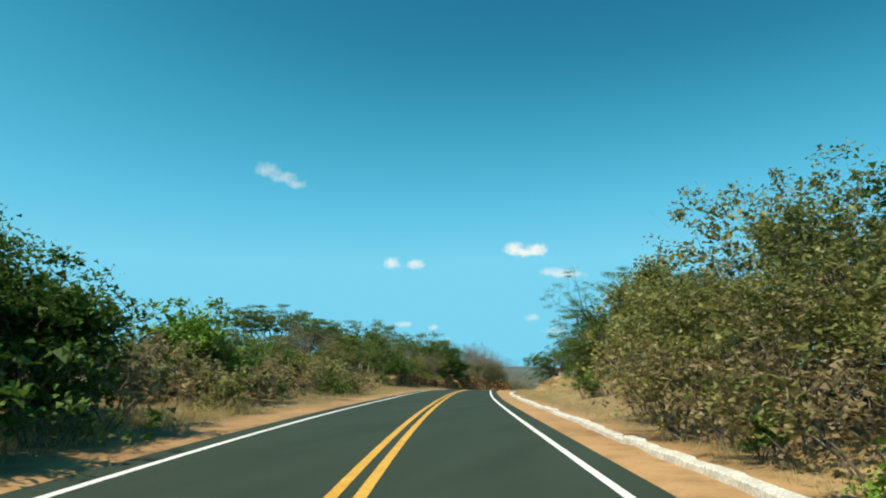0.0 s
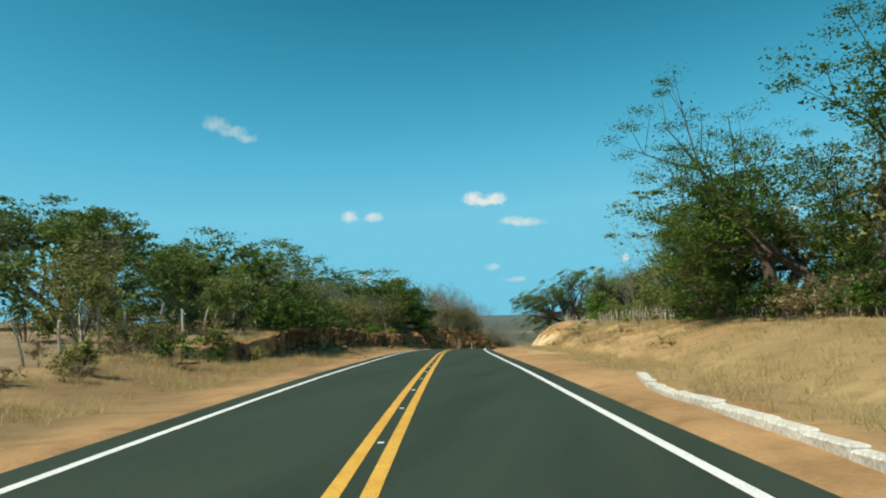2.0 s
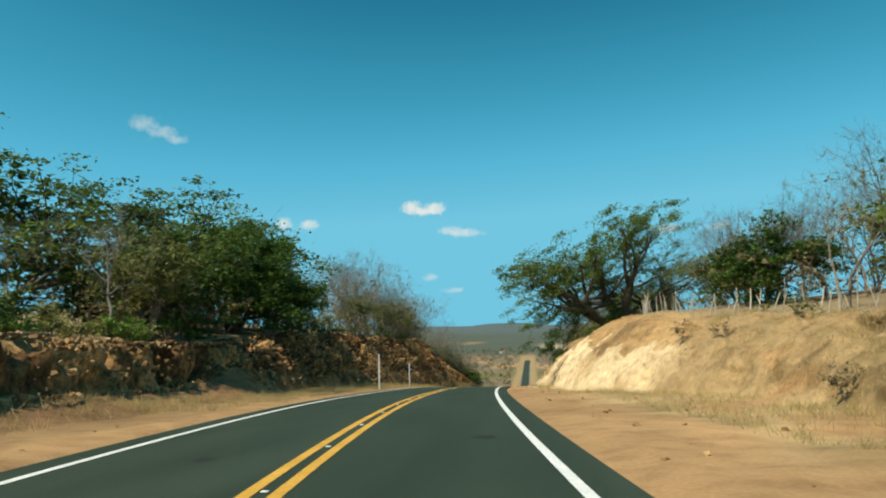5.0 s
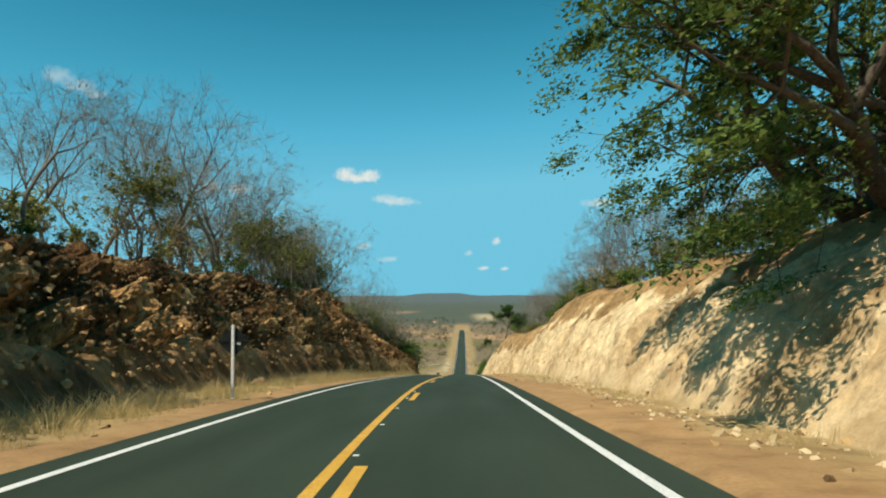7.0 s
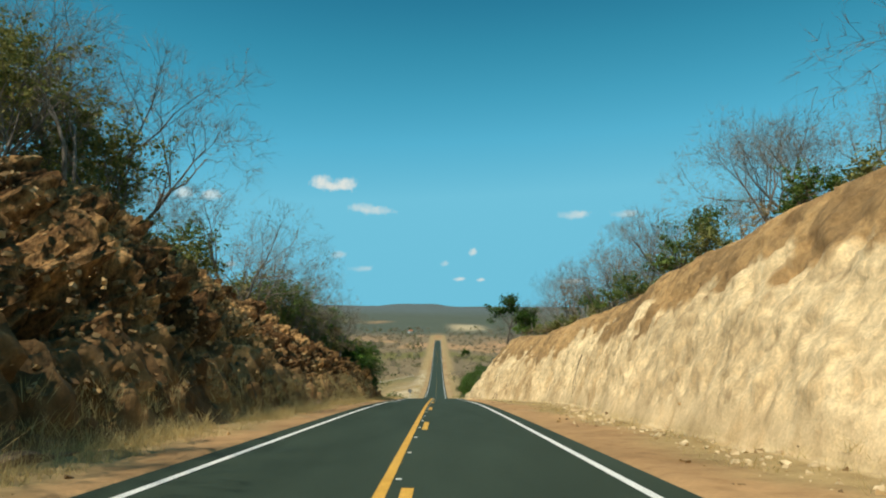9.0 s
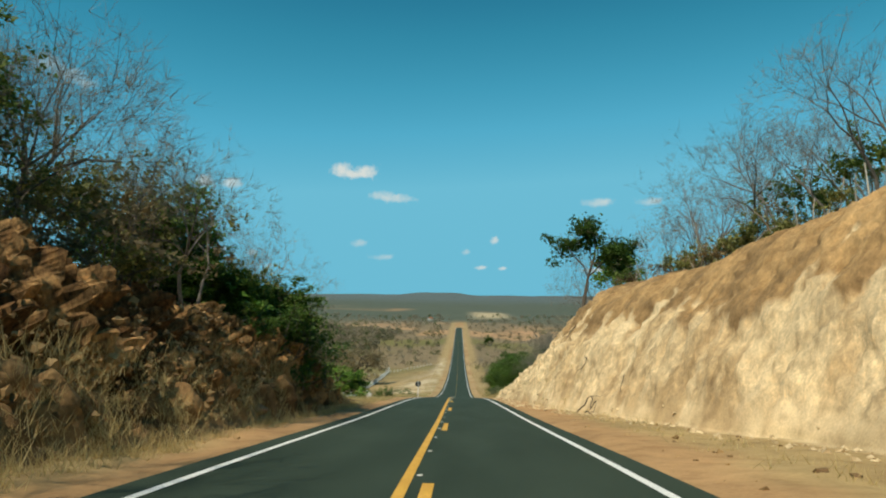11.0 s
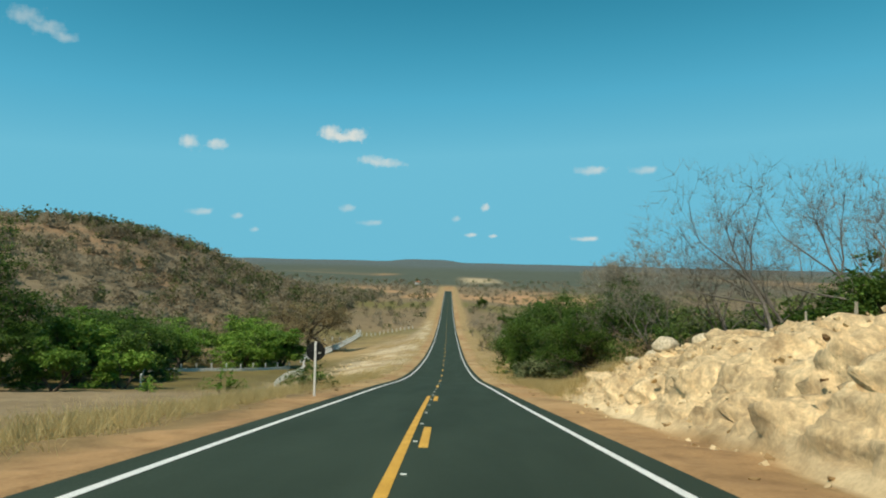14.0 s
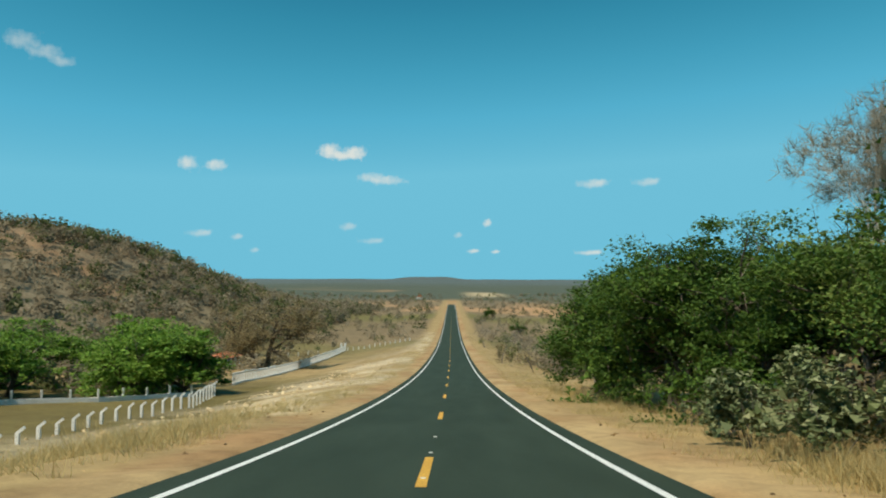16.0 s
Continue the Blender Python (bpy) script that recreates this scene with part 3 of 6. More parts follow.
road = tagged(new("road", strip("road", -80, 1290, -4.0, 4.0, 0.0, ASPHALT, 1.5, 0.25, 6)), "smooth dark asphalt two-lane road", "road", kind="structure")
for side in (-1, 1):
    ob = new("edge_line", strip("edge_line", -80, 1280, side * 3.4 - 0.075, side * 3.4 + 0.075, 0.006, WHITE_PAINT))
    ob.parent = road
SOLID_END = DASH_START + 11 * DASH_STEP + DASH_LONG
ob = new("centre_line", strip("centre_line", -80, SOLID_END, -0.25, -0.09, 0.006, YELLOW_PAINT))
ob.parent = road
ob = new("centre_line", strip("centre_line", -80, 172.0, 0.09, 0.25, 0.006, YELLOW_PAINT))
ob.parent = road
for k in range(-1, 46):
    s0 = DASH_START + k * DASH_STEP
    mid = 0.17 if k <= 11 else 0.0
    ob = new("centre_dash", strip("centre_dash", s0, s0 + DASH_LONG, mid - 0.085, mid + 0.085, 0.006, YELLOW_PAINT, 1.0))
    ob.parent = road

# ---------------------------------------------------------------- plants
BARK_DARK = grainy("dark_bark", (0.085, 0.065, 0.05), (0.15, 0.12, 0.09), 4, 30, 0.95, 0.5, 0.03)
BARK_GREY = grainy("grey_bark", (0.14, 0.12, 0.10), (0.25, 0.22, 0.185), 3, 25, 0.95, 0.4, 0.02)
BARK_PALE = grainy("pale_bark", (0.42, 0.37, 0.29), (0.55, 0.49, 0.40), 3, 25, 0.9, 0.3, 0.02)
LEAF_FEATHER = leafy("feathery_leaves", (0.066, 0.110, 0.024), (0.115, 0.178, 0.040), (0.20, 0.260, 0.07), 0.30)
LEAF_DARK = leafy("dark_green_leaves", (0.034, 0.072, 0.012), (0.064, 0.128, 0.020), (0.125, 0.205, 0.035), 0.32)
LEAF_BRIGHT = leafy("bright_green_leaves", (0.07, 0.155, 0.02), (0.14, 0.27, 0.035), (0.26, 0.38, 0.075), 0.25)
LEAF_OLIVE = leafy("olive_yellow_leaves", (0.115, 0.135, 0.04), (0.205, 0.22, 0.068), (0.40, 0.37, 0.135), 0.35)
LEAF_DRY = leafy("dry_brown_leaves", (0.16, 0.12, 0.065), (0.29, 0.225, 0.12), (0.42, 0.34, 0.19), 0.4)
LEAF_SILVER = leafy("grey_green_leaves", (0.08, 0.11, 0.04), (0.16, 0.195, 0.085), (0.33, 0.35, 0.19), 0.25)
TWIGS = leafy("bare_twigs", (0.15, 0.13, 0.105), (0.23, 0.205, 0.165), (0.32, 0.285, 0.225), 0.2)
TWIGS_PALE = leafy("pale_bare_twigs", (0.24, 0.21, 0.165), (0.32, 0.285, 0.225), (0.42, 0.375, 0.30), 0.2)
LEAF_BROWN = leafy("dark_brown_leaves", (0.055, 0.038, 0.020), (0.10, 0.071, 0.038), (0.16, 0.118, 0.065), 0.2)
STRAW = leafy("dry_grass_blades", (0.50, 0.37, 0.165), (0.63, 0.49, 0.235), (0.74, 0.60, 0.33), 0.5)


def unit(v):
    return v / (np.linalg.norm(v, axis=-1, keepdims=True) + 1e-9)


def unit_sum(w):
    return w / w.sum()


def tubes(name, segs, material, sides_cut=(0.05, 0.018)):
    """Tapered limbs: each row holds two ends and two radii. Thick limbs get more sides."""
    a = np.array(segs, float)
    verts, quads, base = [], [], 0
    thick = a[:, 6]
    for n, pick in ((7, thick >= sides_cut[0]), (5, (thick < sides_cut[0]) & (thick >= sides_cut[1])), (3, (thick < sides_cut[1]) & (thick >= 0.013)), (2, thick < 0.013)):
        q = a[pick]
        if not len(q):
            continue
        p0, p1, r0, r1 = q[:, 0:3], q[:, 3:6], q[:, 6], q[:, 7]
        d = unit(p1 - p0)
        ref = np.where(np.abs(d[:, 2:3]) > 0.9, [[1.0, 0, 0]], [[0, 0, 1.0]])
        x = unit(np.cross(d, ref))
        y = np.cross(d, x)
        ang = np.arange(n) * 2 * np.pi / n
        ring = x[:, None] * np.cos(ang)[None, :, None] + y[:, None] * np.sin(ang)[None, :, None]
        v = np.concatenate([p0[:, None] + ring * r0[:, None, None], (p1 + d * 0.25 * r1[:, None])[:, None] + ring * r1[:, None, None]], 1)
        i = np.arange(n)
        f = np.stack([i, (i + 1) % n, (i + 1) % n + n, i + n], -1)[: 1 if n == 2 else n]
        quads.append((f[None] + (base + np.arange(len(q)) * 2 * n)[:, None, None]).reshape(-1, 4))
        verts.append(v.reshape(-1, 3))
        base += len(q) * 2 * n
    return raw_mesh(name, np.concatenate(verts), np.concatenate(quads), material, smooth=True)


def leaves(name, rng, centres, long, wide, material, flat=1.1, big=None):
    """Pointed leaves, each a blade of its own; large ones are folded diamonds."""
    n = len(centres)
    d = rng.normal(size=(n, 3))
    d[:, 2] *= 0.6
    d = unit(d)
    nrm = rng.normal(size=(n, 3))
    nrm[:, 2] = np.abs(nrm[:, 2]) + flat
    w = unit(np.cross(d, nrm))
    up = np.cross(w, d)
    sz = rng.uniform(0.6, 1.3, (n, 1)) * (1.0 if big is None else big[:, None])
    L, W = long * sz, wide * sz
    if long < 0.13:
        v = np.stack([centres - d * L * 0.4 - w * W * 0.7, centres - d * L * 0.3 + w * W * 0.7, centres + d * L * 0.6], 1)
        return raw_mesh(name, v.reshape(-1, 3), np.zeros((0, 4)), material, np.arange(3 * n).reshape(-1, 3))
    v = np.stack([centres - d * L / 2, centres + w * W / 2 + up * W * 0.18, centres + d * L / 2, centres - w * W / 2 + up * W * 0.18], 1)
    return raw_mesh(name, v.reshape(-1, 3), np.arange(4 * n).reshape(-1, 4), material)


def twigs(name, rng, tips, dirs, per, long, wide, material):
    """Fine bare twigs that fan out of the branch ends, with a fork on each."""
    n = len(tips) * per
    p, d = np.repeat(tips, per, 0), np.repeat(dirs, per, 0)
    d = unit(d + rng.normal(size=(n, 3)) * 0.75 + np.array([0, 0, 0.1]))
    L = long * rng.uniform(0.5, 1.3, (n, 1))
    q = p + d * L
    f0 = p + d * L * rng.uniform(0.3, 0.7, (n, 1))
    e = unit(d + rng.normal(size=(n, 3)) * 0.6)
    f1 = f0 + e * L * 0.6
    side = unit(np.cross(d, rng.normal(size=(n, 3)))) * wide
    v = np.concatenate([np.stack([p - side / 2, p + side / 2, q], 1), np.stack([f0 - side / 3, f0 + side / 3, f1], 1)])
    return raw_mesh(name, v.reshape(-1, 3), np.zeros((0, 4)), material, np.arange(3 * len(v)).reshape(-1, 3))


def grow(rng, spec):
    """Limbs and twig tips of one plant, standing at the origin."""
    segs, tips, dirs = [], [], []

    def branch(p, d, length, r, level):
        n = 1 if level == spec["levels"] else 4 if level == 0 else 3 if level < 2 else 2
        step = length / n
        for i in range(n):
            d = unit(d + rng.normal(size=3) * spec["wob"] + np.array([0, 0, spec["lift"][min(level, len(spec["lift"]) - 1)]]))
            q, r2 = p + d * step, r * (1 - 0.55 / n)
            segs.append((*p, *q, r, r2))
            p, r = q, r2
            if level < spec["levels"] and (i >= n * spec.get("bare", 0.4) - 0.01 or i == n - 1):
                kids = spec["kids"][min(level, len(spec["kids"]) - 1)] / max(1, n * (1 - spec.get("bare", 0.4)))
                for _ in range(int(kids + rng.random())):
                    tilt, az = radians(rng.uniform(*spec["spread"])), rng.uniform(0, 2 * np.pi)
                    ref = np.array([1.0, 0, 0]) if abs(d[2]) > 0.8 else np.array([0, 0, 1.0])
                    x = unit(np.cross(d, ref))
                    y = np.cross(d, x)
                    e = d * math.cos(tilt) + (x * math.cos(az) + y * math.sin(az)) * math.sin(tilt)
                    branch(p, e, length * spec["ratio"] * rng.uniform(0.75, 1.2), r * 0.68, level + 1)
            if level >= spec["levels"] - 1:
                tips.append(p)
                dirs.append(d)
        if level < spec["levels"]:
            branch(p, d, length * spec["ratio"] * 0.85, r * 0.75, level + 1)

    for k in range(spec["stems"]):
        az, tilt = 2 * np.pi * k / spec["stems"] + rng.uniform(-0.5, 0.5), radians(rng.uniform(*spec["lean"]))
        d = np.array([math.sin(tilt) * math.cos(az), math.sin(tilt) * math.sin(az), math.cos(tilt)])
        off = np.array([math.cos(az), math.sin(az), 0]) * (spec["radius"] * 0.6 if spec["stems"] > 1 else 0)
        branch(off + np.array([0, 0, -0.15]), d, spec["trunk"] * rng.uniform(0.85, 1.15), spec["radius"], 0)
    return segs, np.array(tips), np.array(dirs)


SPECS = {
    "spreading_tree": dict(stems=3, lean=(14, 44), trunk=1.6, radius=0.15, kids=(4, 4, 4), spread=(25, 66), ratio=0.76, levels=3, lift=(0.03, 0.02, 0.0, 0.0), wob=0.19,
                           count=12000, leaf=(0.115, 0.07), cloud=(0.46, 0.15), bark=BARK_DARK, green=LEAF_FEATHER, height=6.4, bare=0.4, pads=270, core=0.10),
    "broadleaf_tree": dict(stems=2, lean=(2, 20), trunk=1.5, radius=0.11, kids=(6, 5, 4), spread=(25, 78), ratio=0.70, levels=3, lift=(0.0, 0.02, 0.0), wob=0.18,
                           count=9000, leaf=(0.105, 0.075), cloud=(0.52, 0.27), bark=BARK_DARK, green=LEAF_DARK, height=5.6, bare=0.2, pads=80, core=0.10, more_pads=True),
    "slender_tree": dict(stems=1, lean=(4, 10), trunk=1.35, radius=0.058, kids=(4, 4, 3), spread=(26, 60), ratio=0.62, levels=3, lift=(0.05, 0.06, 0.03), wob=0.19,
                         count=2300, leaf=(0.16, 0.10), cloud=(0.40, 0.28), bark=BARK_DARK, green=LEAF_BRIGHT, height=6.0, bare=0.3, pads=46, core=0.05),
    "bare_tree": dict(stems=1, lean=(0, 14), trunk=2.1, radius=0.06, kids=(4, 5, 6), spread=(20, 58), ratio=0.66, levels=3, lift=(0.05, 0.05, 0.03), wob=0.20,
                      count=0, leaf=(0.36, 0.0065), cloud=(6, 0), bark=BARK_GREY, green=TWIGS, height=6.5, bare=0.3, pads=10, core=0),
    "dry_shrub": dict(stems=5, lean=(8, 50), trunk=0.95, radius=0.02, kids=(3, 3), spread=(18, 55), ratio=0.68, levels=2, lift=(0.06, 0.04), wob=0.16,
                      count=460, leaf=(0.11, 0.065), cloud=(0.24, 0.18), bark=BARK_GREY, green=LEAF_DRY, height=2.1, bare=0.3, pads=60, core=0.12),
    "green_shrub": dict(stems=5, lean=(8, 55), trunk=0.9, radius=0.022, kids=(3, 3), spread=(20, 60), ratio=0.66, levels=2, lift=(0.04, 0.04), wob=0.16,
                        count=800, leaf=(0.11, 0.07), cloud=(0.24, 0.17), bark=BARK_DARK, green=LEAF_BRIGHT, height=2.0, bare=0.2, pads=60, core=0.15),
    "thicket_tree": dict(stems=4, lean=(4, 26), trunk=2.0, radius=0.042, kids=(4, 3, 3), spread=(20, 55), ratio=0.66, levels=3, lift=(0.05, 0.04, 0.02), wob=0.16,
                         count=2800, leaf=(0.105, 0.07), cloud=(0.27, 0.24), bark=BARK_GREY, green=LEAF_OLIVE, height=6.2, bare=0.1, pads=130, core=0.16),
    "pale_sapling": dict(stems=1, lean=(0, 5), trunk=2.6, radius=0.06, kids=(3, 3, 3), spread=(18, 45), ratio=0.55, levels=3, lift=(0.04, 0.08, 0.06), wob=0.10,
                         count=60, leaf=(0.12, 0.07), cloud=(0.2, 0.2), bark=BARK_PALE, green=LEAF_OLIVE, height=5.6, bare=0.6, pads=20, core=0),
    "silver_shrub": dict(stems=7, lean=(8, 50), trunk=0.8, radius=0.02, kids=(3, 3), spread=(20, 60), ratio=0.66, levels=2, lift=(0.05, 0.04), wob=0.14,
                         count=1500, leaf=(0.115, 0.08), cloud=(0.22, 0.18), bark=BARK_GREY, green=LEAF_SILVER, height=1.9, bare=0.2, pads=70, core=0.1),
    "wide_bare_tree": dict(stems=2, lean=(4, 14), trunk=2.6, radius=0.085, kids=(4, 4, 5, 4), spread=(14, 42), ratio=0.62, levels=4, lift=(0.05, 0.07, 0.06, 0.04), wob=0.12,
                           count=0, leaf=(0.30, 0.010), cloud=(9, 0), bark=BARK_PALE, green=TWIGS_PALE, height=6.5, bare=0.5, pads=10, core=0),
}
SPECS["windswept_tree"] = dict(SPECS["spreading_tree"], count=9500, pads=170, core=0.06, cloud=(0.42, 0.2), seed=sorted(SPECS).index("spreading_tree"))
LABELS = {
    "spreading_tree": ("wide thorn tree with feathery green crown and dark limbs", "tree"),
    "broadleaf_tree": ("dense dark green broadleaf tree with rounded crown", "tree"),
    "slender_tree": ("slender leafy green tree at the edge of the cutting", "tree"),
    "bare_tree": ("leafless grey dry-season tree with fine twigs", "tree"),
    "dry_shrub": ("brown half-dry shrub with thin grey stems", "shrub"),
    "green_shrub": ("bushy bright green shrub in dry grass", "shrub"),
    "thicket_tree": ("tall thin-stemmed tree with yellowing olive leaves", "tree"),
    "pale_sapling": ("slender pale-barked leafless sapling", "tree"),
    "silver_shrub": ("grey-green large-leaved shrub beside the road", "shrub"),
    "windswept_tree": ("leaning thorn tree with a flat feathery green crown", "tree"),
    "wide_bare_tree": ("pale leafless tree with a wide misty crown of twigs", "tree"),
}
GROUPS = {"spreading_tree": "thorn trees beside the road", "broadleaf_tree": "broadleaf trees beside the road", "slender_tree": "slender trees", "bare_tree": "leafless trees above the road",
          "dry_shrub": "dry shrubs beside the road", "green_shrub": "green shrubs beside the road", "thicket_tree": "thin-stemmed trees beside the road", "pale_sapling": "pale saplings",
          "silver_shrub": "grey-green shrubs", "wide_bare_tree": "leafless trees above the road", "windswept_tree": "thorn trees beside the road"}
made_plants = {}


def plant(kind, s, o, tall, variants=3, turn=None, squash=1.0, label="", green=None, fine=1.0, tip=0.0):
    """A plant of that height at a station; kinds are built once for each variant and then copied."""
    dice = np.random.default_rng(int(abs(s) * 977 + abs(o) * 6151))
    v = int(dice.integers(variants))
    turn = dice.uniform(0, 2 * np.pi) if turn is None else turn
    spec = SPECS[kind]
    grade = float(np.clip(2.0 ** (round(math.log2(tall / spec["height"]) * 1.5) / 1.5), 0.5, 3.0))
    key = (kind, v, green.name if green else "", round(grade, 2), fine)
    if key not in made_plants:
        rng = np.random.default_rng(100 + 17 * v + 1000 * spec.get("seed", sorted(SPECS).index(kind)))
        segs, tips, dirs = grow(rng, spec)
        n = int(spec["count"] * min(max(grade, 0.6), 2.0) * fine**1.4)
        # leaves sit in pads at some of the twig ends, with gaps between the pads
        c, f = spec["cloud"]
        pads = tips[rng.permutation(len(tips))[: int(spec["pads"] * (max(grade, 0.9) if spec.get("more_pads") else 1))]]
        k = rng.choice(len(pads), size=max(n, 1), p=unit_sum(rng.random(len(pads)) ** 0.8 + 0.15))
        r = np.array([c, c, f]) * rng.uniform(0.55, 1.25, (len(pads), 1)) / grade**0.35
        off = unit(rng.normal(size=(len(k), 3))) * (rng.random((len(k), 1)) ** 0.6)
        centres = pads[k] + off * r[k]
        # larger leaves fill the inside of the crown
        inner = rng.random(len(k)) < spec["core"]
        heart = pads.mean(0)
        centres[inner] += (heart - centres[inner]) * rng.uniform(0.15, 0.5, (inner.sum(), 1))
        big = np.where(inner, 1.9, 1.0)
        centres[:, 2] = np.maximum(centres[:, 2], 0.12)
        top = max(float(np.percentile(centres[:, 2], 99.5)), float(np.percentile(tips[:, 2], 98)))
        root = new(kind)
        root.empty_display_size = 0.3
        tagged(root, LABELS[kind][0], LABELS[kind][1])
        mesh_part("trunk" if spec["stems"] < 3 else "brushwood", tubes("trunk", segs, spec["bark"]), root)
        crown = twigs("crown", rng, tips, dirs, spec["cloud"][0], spec["leaf"][0], spec["leaf"][1], spec["green"]) if not spec["count"] else None
        mesh_part("crown", crown or leaves("crown", rng, centres, spec["leaf"][0] / grade**0.85 / fine, spec["leaf"][1] / grade**0.85 / fine, green or spec["green"], big=big), root)
        made_plants[key] = (root, top, root.matrix_basis.copy())
        ob = root
    else:
        ob = copy_thing(made_plants[key][0], Matrix())
        top = made_plants[key][1]
    size = tall / top
    place = Matrix.LocRotScale(spot(s, o), None, None)
    if tip:
        place = place @ Matrix.Rotation(tip, 4, "Y")
    ob.matrix_basis = place @ Matrix.LocRotScale(None, Euler((0, 0, turn)), Vector((size / squash**0.5, size / squash**0.5, size)))
    return tagged(ob, label or LABELS[kind][0], LABELS[kind][1], GROUPS[kind])


# the trees that stand out, along the road
plant("spreading_tree", 129, -21.0, 9.6, squash=0.75, label="large thorn tree with spreading feathery crown on the bank")
plant("spreading_tree", 112, -29.5, 9.5, squash=0.65)
plant("spreading_tree", 113, -17.8, 8.0, squash=0.75)
plant("spreading_tree", 134, -31, 9.0, squash=0.8)
plant("spreading_tree", 100, -24, 7.0)
plant("spreading_tree", 168, -20, 11.4, squash=0.6, label="large thorn tree with spreading feathery crown on the bank")
plant("spreading_tree", 161, -22, 7.8, squash=0.7)
plant("broadleaf_tree", 184, -19.5, 11.0, squash=0.7, green=LEAF_FEATHER, label="rounded fresh green tree on the bank")
plant("broadleaf_tree", 179, -16.0, 8.4, squash=0.6, fine=1.3)
plant("broadleaf_tree", 176, -14.6, 5.0, squash=0.6)
plant("thicket_tree", 166, -14.5, 4.2, squash=0.7)
plant("spreading_tree", 152, -26, 8.0)
plant("spreading_tree", 97, 19.8, 14.0, squash=1.2, fine=1.8, green=LEAF_DARK, label="very tall dark-limbed tree behind the stake fence")
plant("spreading_tree", 92, 21.0, 13.0, squash=0.9, fine=1.4, green=LEAF_DARK)
plant("thicket_tree", 99, 16.2, 5.5, fine=1.2, squash=0.8)
plant("spreading_tree", 104, 18.5, 9.5, squash=0.8)
plant("spreading_tree", 110, 24.0, 10.0)
plant("broadleaf_tree", 87, 27.0, 13.0)
plant("thicket_tree", 93, 25.0, 10.0)
plant("thicket_tree", 78, 25.0, 9.0)
plant("broadleaf_tree", 70, 28.0, 9.0)
plant("windswept_tree", 194.5, 14.0, 9.4, turn=3.0, squash=0.62, fine=1.6, tip=-0.50, label="leaning thorn tree overhanging the rock cutting")
# two further leaning trees, added to cast more shade on the cutting
plant("windswept_tree", 192.2, 13.8, 9.0, turn=3.62, squash=0.66, fine=1.5, tip=-0.46, label="leaning thorn tree overhanging the rock cutting")
plant("windswept_tree", 197.0, 17.0, 8.6, squash=0.62, fine=1.6, tip=-0.40, label="leaning thorn tree overhanging the rock cutting")
plant("broadleaf_tree", 172, 19.5, 5.0)
plant("broadleaf_tree", 151, 19.0, 6.2, green=LEAF_BRIGHT)
plant("broadleaf_tree", 156, 24.0, 7.5)
plant("pale_sapling", 161, 18.8, 6.0)
plant("broadleaf_tree", 179, 20.5, 4.0, green=LEAF_OLIVE)
for q in ((70, 17.5, 6), (73, 18.5, 5), (76, 18.0, 5.5), (66, 19, 5), (118, 19.5, 6)):
    plant("pale_sapling", *q)
# the dense thicket behind the kerb: a tall thin-crowned tree in a wall of lower growth
plant("thicket_tree", 21, 9.2, 6.9, fine=1.5, squash=1.1, label="tall thin-crowned tree with yellowing olive leaves")
plant("thicket_tree", 18.5, 9.6, 6.0, fine=1.5, squash=1.2, label="tall thin-crowned tree with yellowing olive leaves")
for q in ((8.5, 8.6, 2.9), (10.5, 9.0, 3.4), (12.5, 8.4, 3.3), (14.5, 9.0, 3.9), (16.5, 8.3, 3.9), (18.5, 8.0, 4.1), (20.5, 7.8, 4.3), (23, 8.2, 4.6), (25.5, 8.0, 4.5), (12, 11.5, 4.2), (16, 11.8, 4.4),
          (20, 11.6, 4.9), (24, 10.6, 5.2), (27.5, 8.8, 4.6), (22, 12.6, 5.0)):
    plant("thicket_tree", *q, fine=1.7, squash=0.85, green=LEAF_OLIVE if q[0] % 2 else LEAF_DRY)
for q in ((9, 7.2, 1.7), (10.5, 7.4, 2.2), (12, 7.2, 1.9), (13.5, 7.5, 2.5), (15, 7.2, 2.0), (16.5, 7.4, 2.7), (18, 7.1, 2.2), (19.5, 7.3, 2.5), (21, 7.2, 2.6), (22.5, 7.4, 2.4), (24, 7.3, 2.6), (26, 7.6, 2.4), (28, 8.0, 2.2), (17, 8.2, 3.2), (20, 8.3, 3.2), (12, 8.4, 3.0)):
    plant("dry_shrub", *q, green=LEAF_OLIVE if int(q[1] * 10) % 2 else LEAF_DRY, fine=1.5)
for q in ((9.5, 7.0, 1.0), (11.3, 6.9, 0.9), (16, 6.9, 1.0)):
    plant("green_shrub", *q)
plant("broadleaf_tree", 27, 18.5, 7.6)
plant("broadleaf_tree", 22, 16.0, 6.2)
for q in ((8, -8.6, 3.6), (10.5, -9.6, 4.3), (12.5, -8.5, 3.5), (15, -9.2, 4.2), (17.5, -8.6, 3.6), (13, -11.4, 4.7), (20, -9.2, 3.6), (22, -10.8, 3.4), (18, -11, 4.4)):
    plant("broadleaf_tree", q[0], q[1], q[2] * 1.12, squash=1.0, green=LEAF_DARK, fine=1.6)
for q in ((16, -6.6, 2.0), (19, -7.0, 2.2), (11, -6.4, 2.4), (21, -7.8, 2.4), (13.5, -6.4, 2.2), (17.5, -6.6, 2.4), (23, -8.2, 2.2)):
    plant("dry_shrub", *q, green=LEAF_DARK if q[0] < 19 else None)
plant("broadleaf_tree", 33, -10.8, 4.2, green=LEAF_BRIGHT, squash=1.2)
plant("green_shrub", 46, -11.5, 2.4)
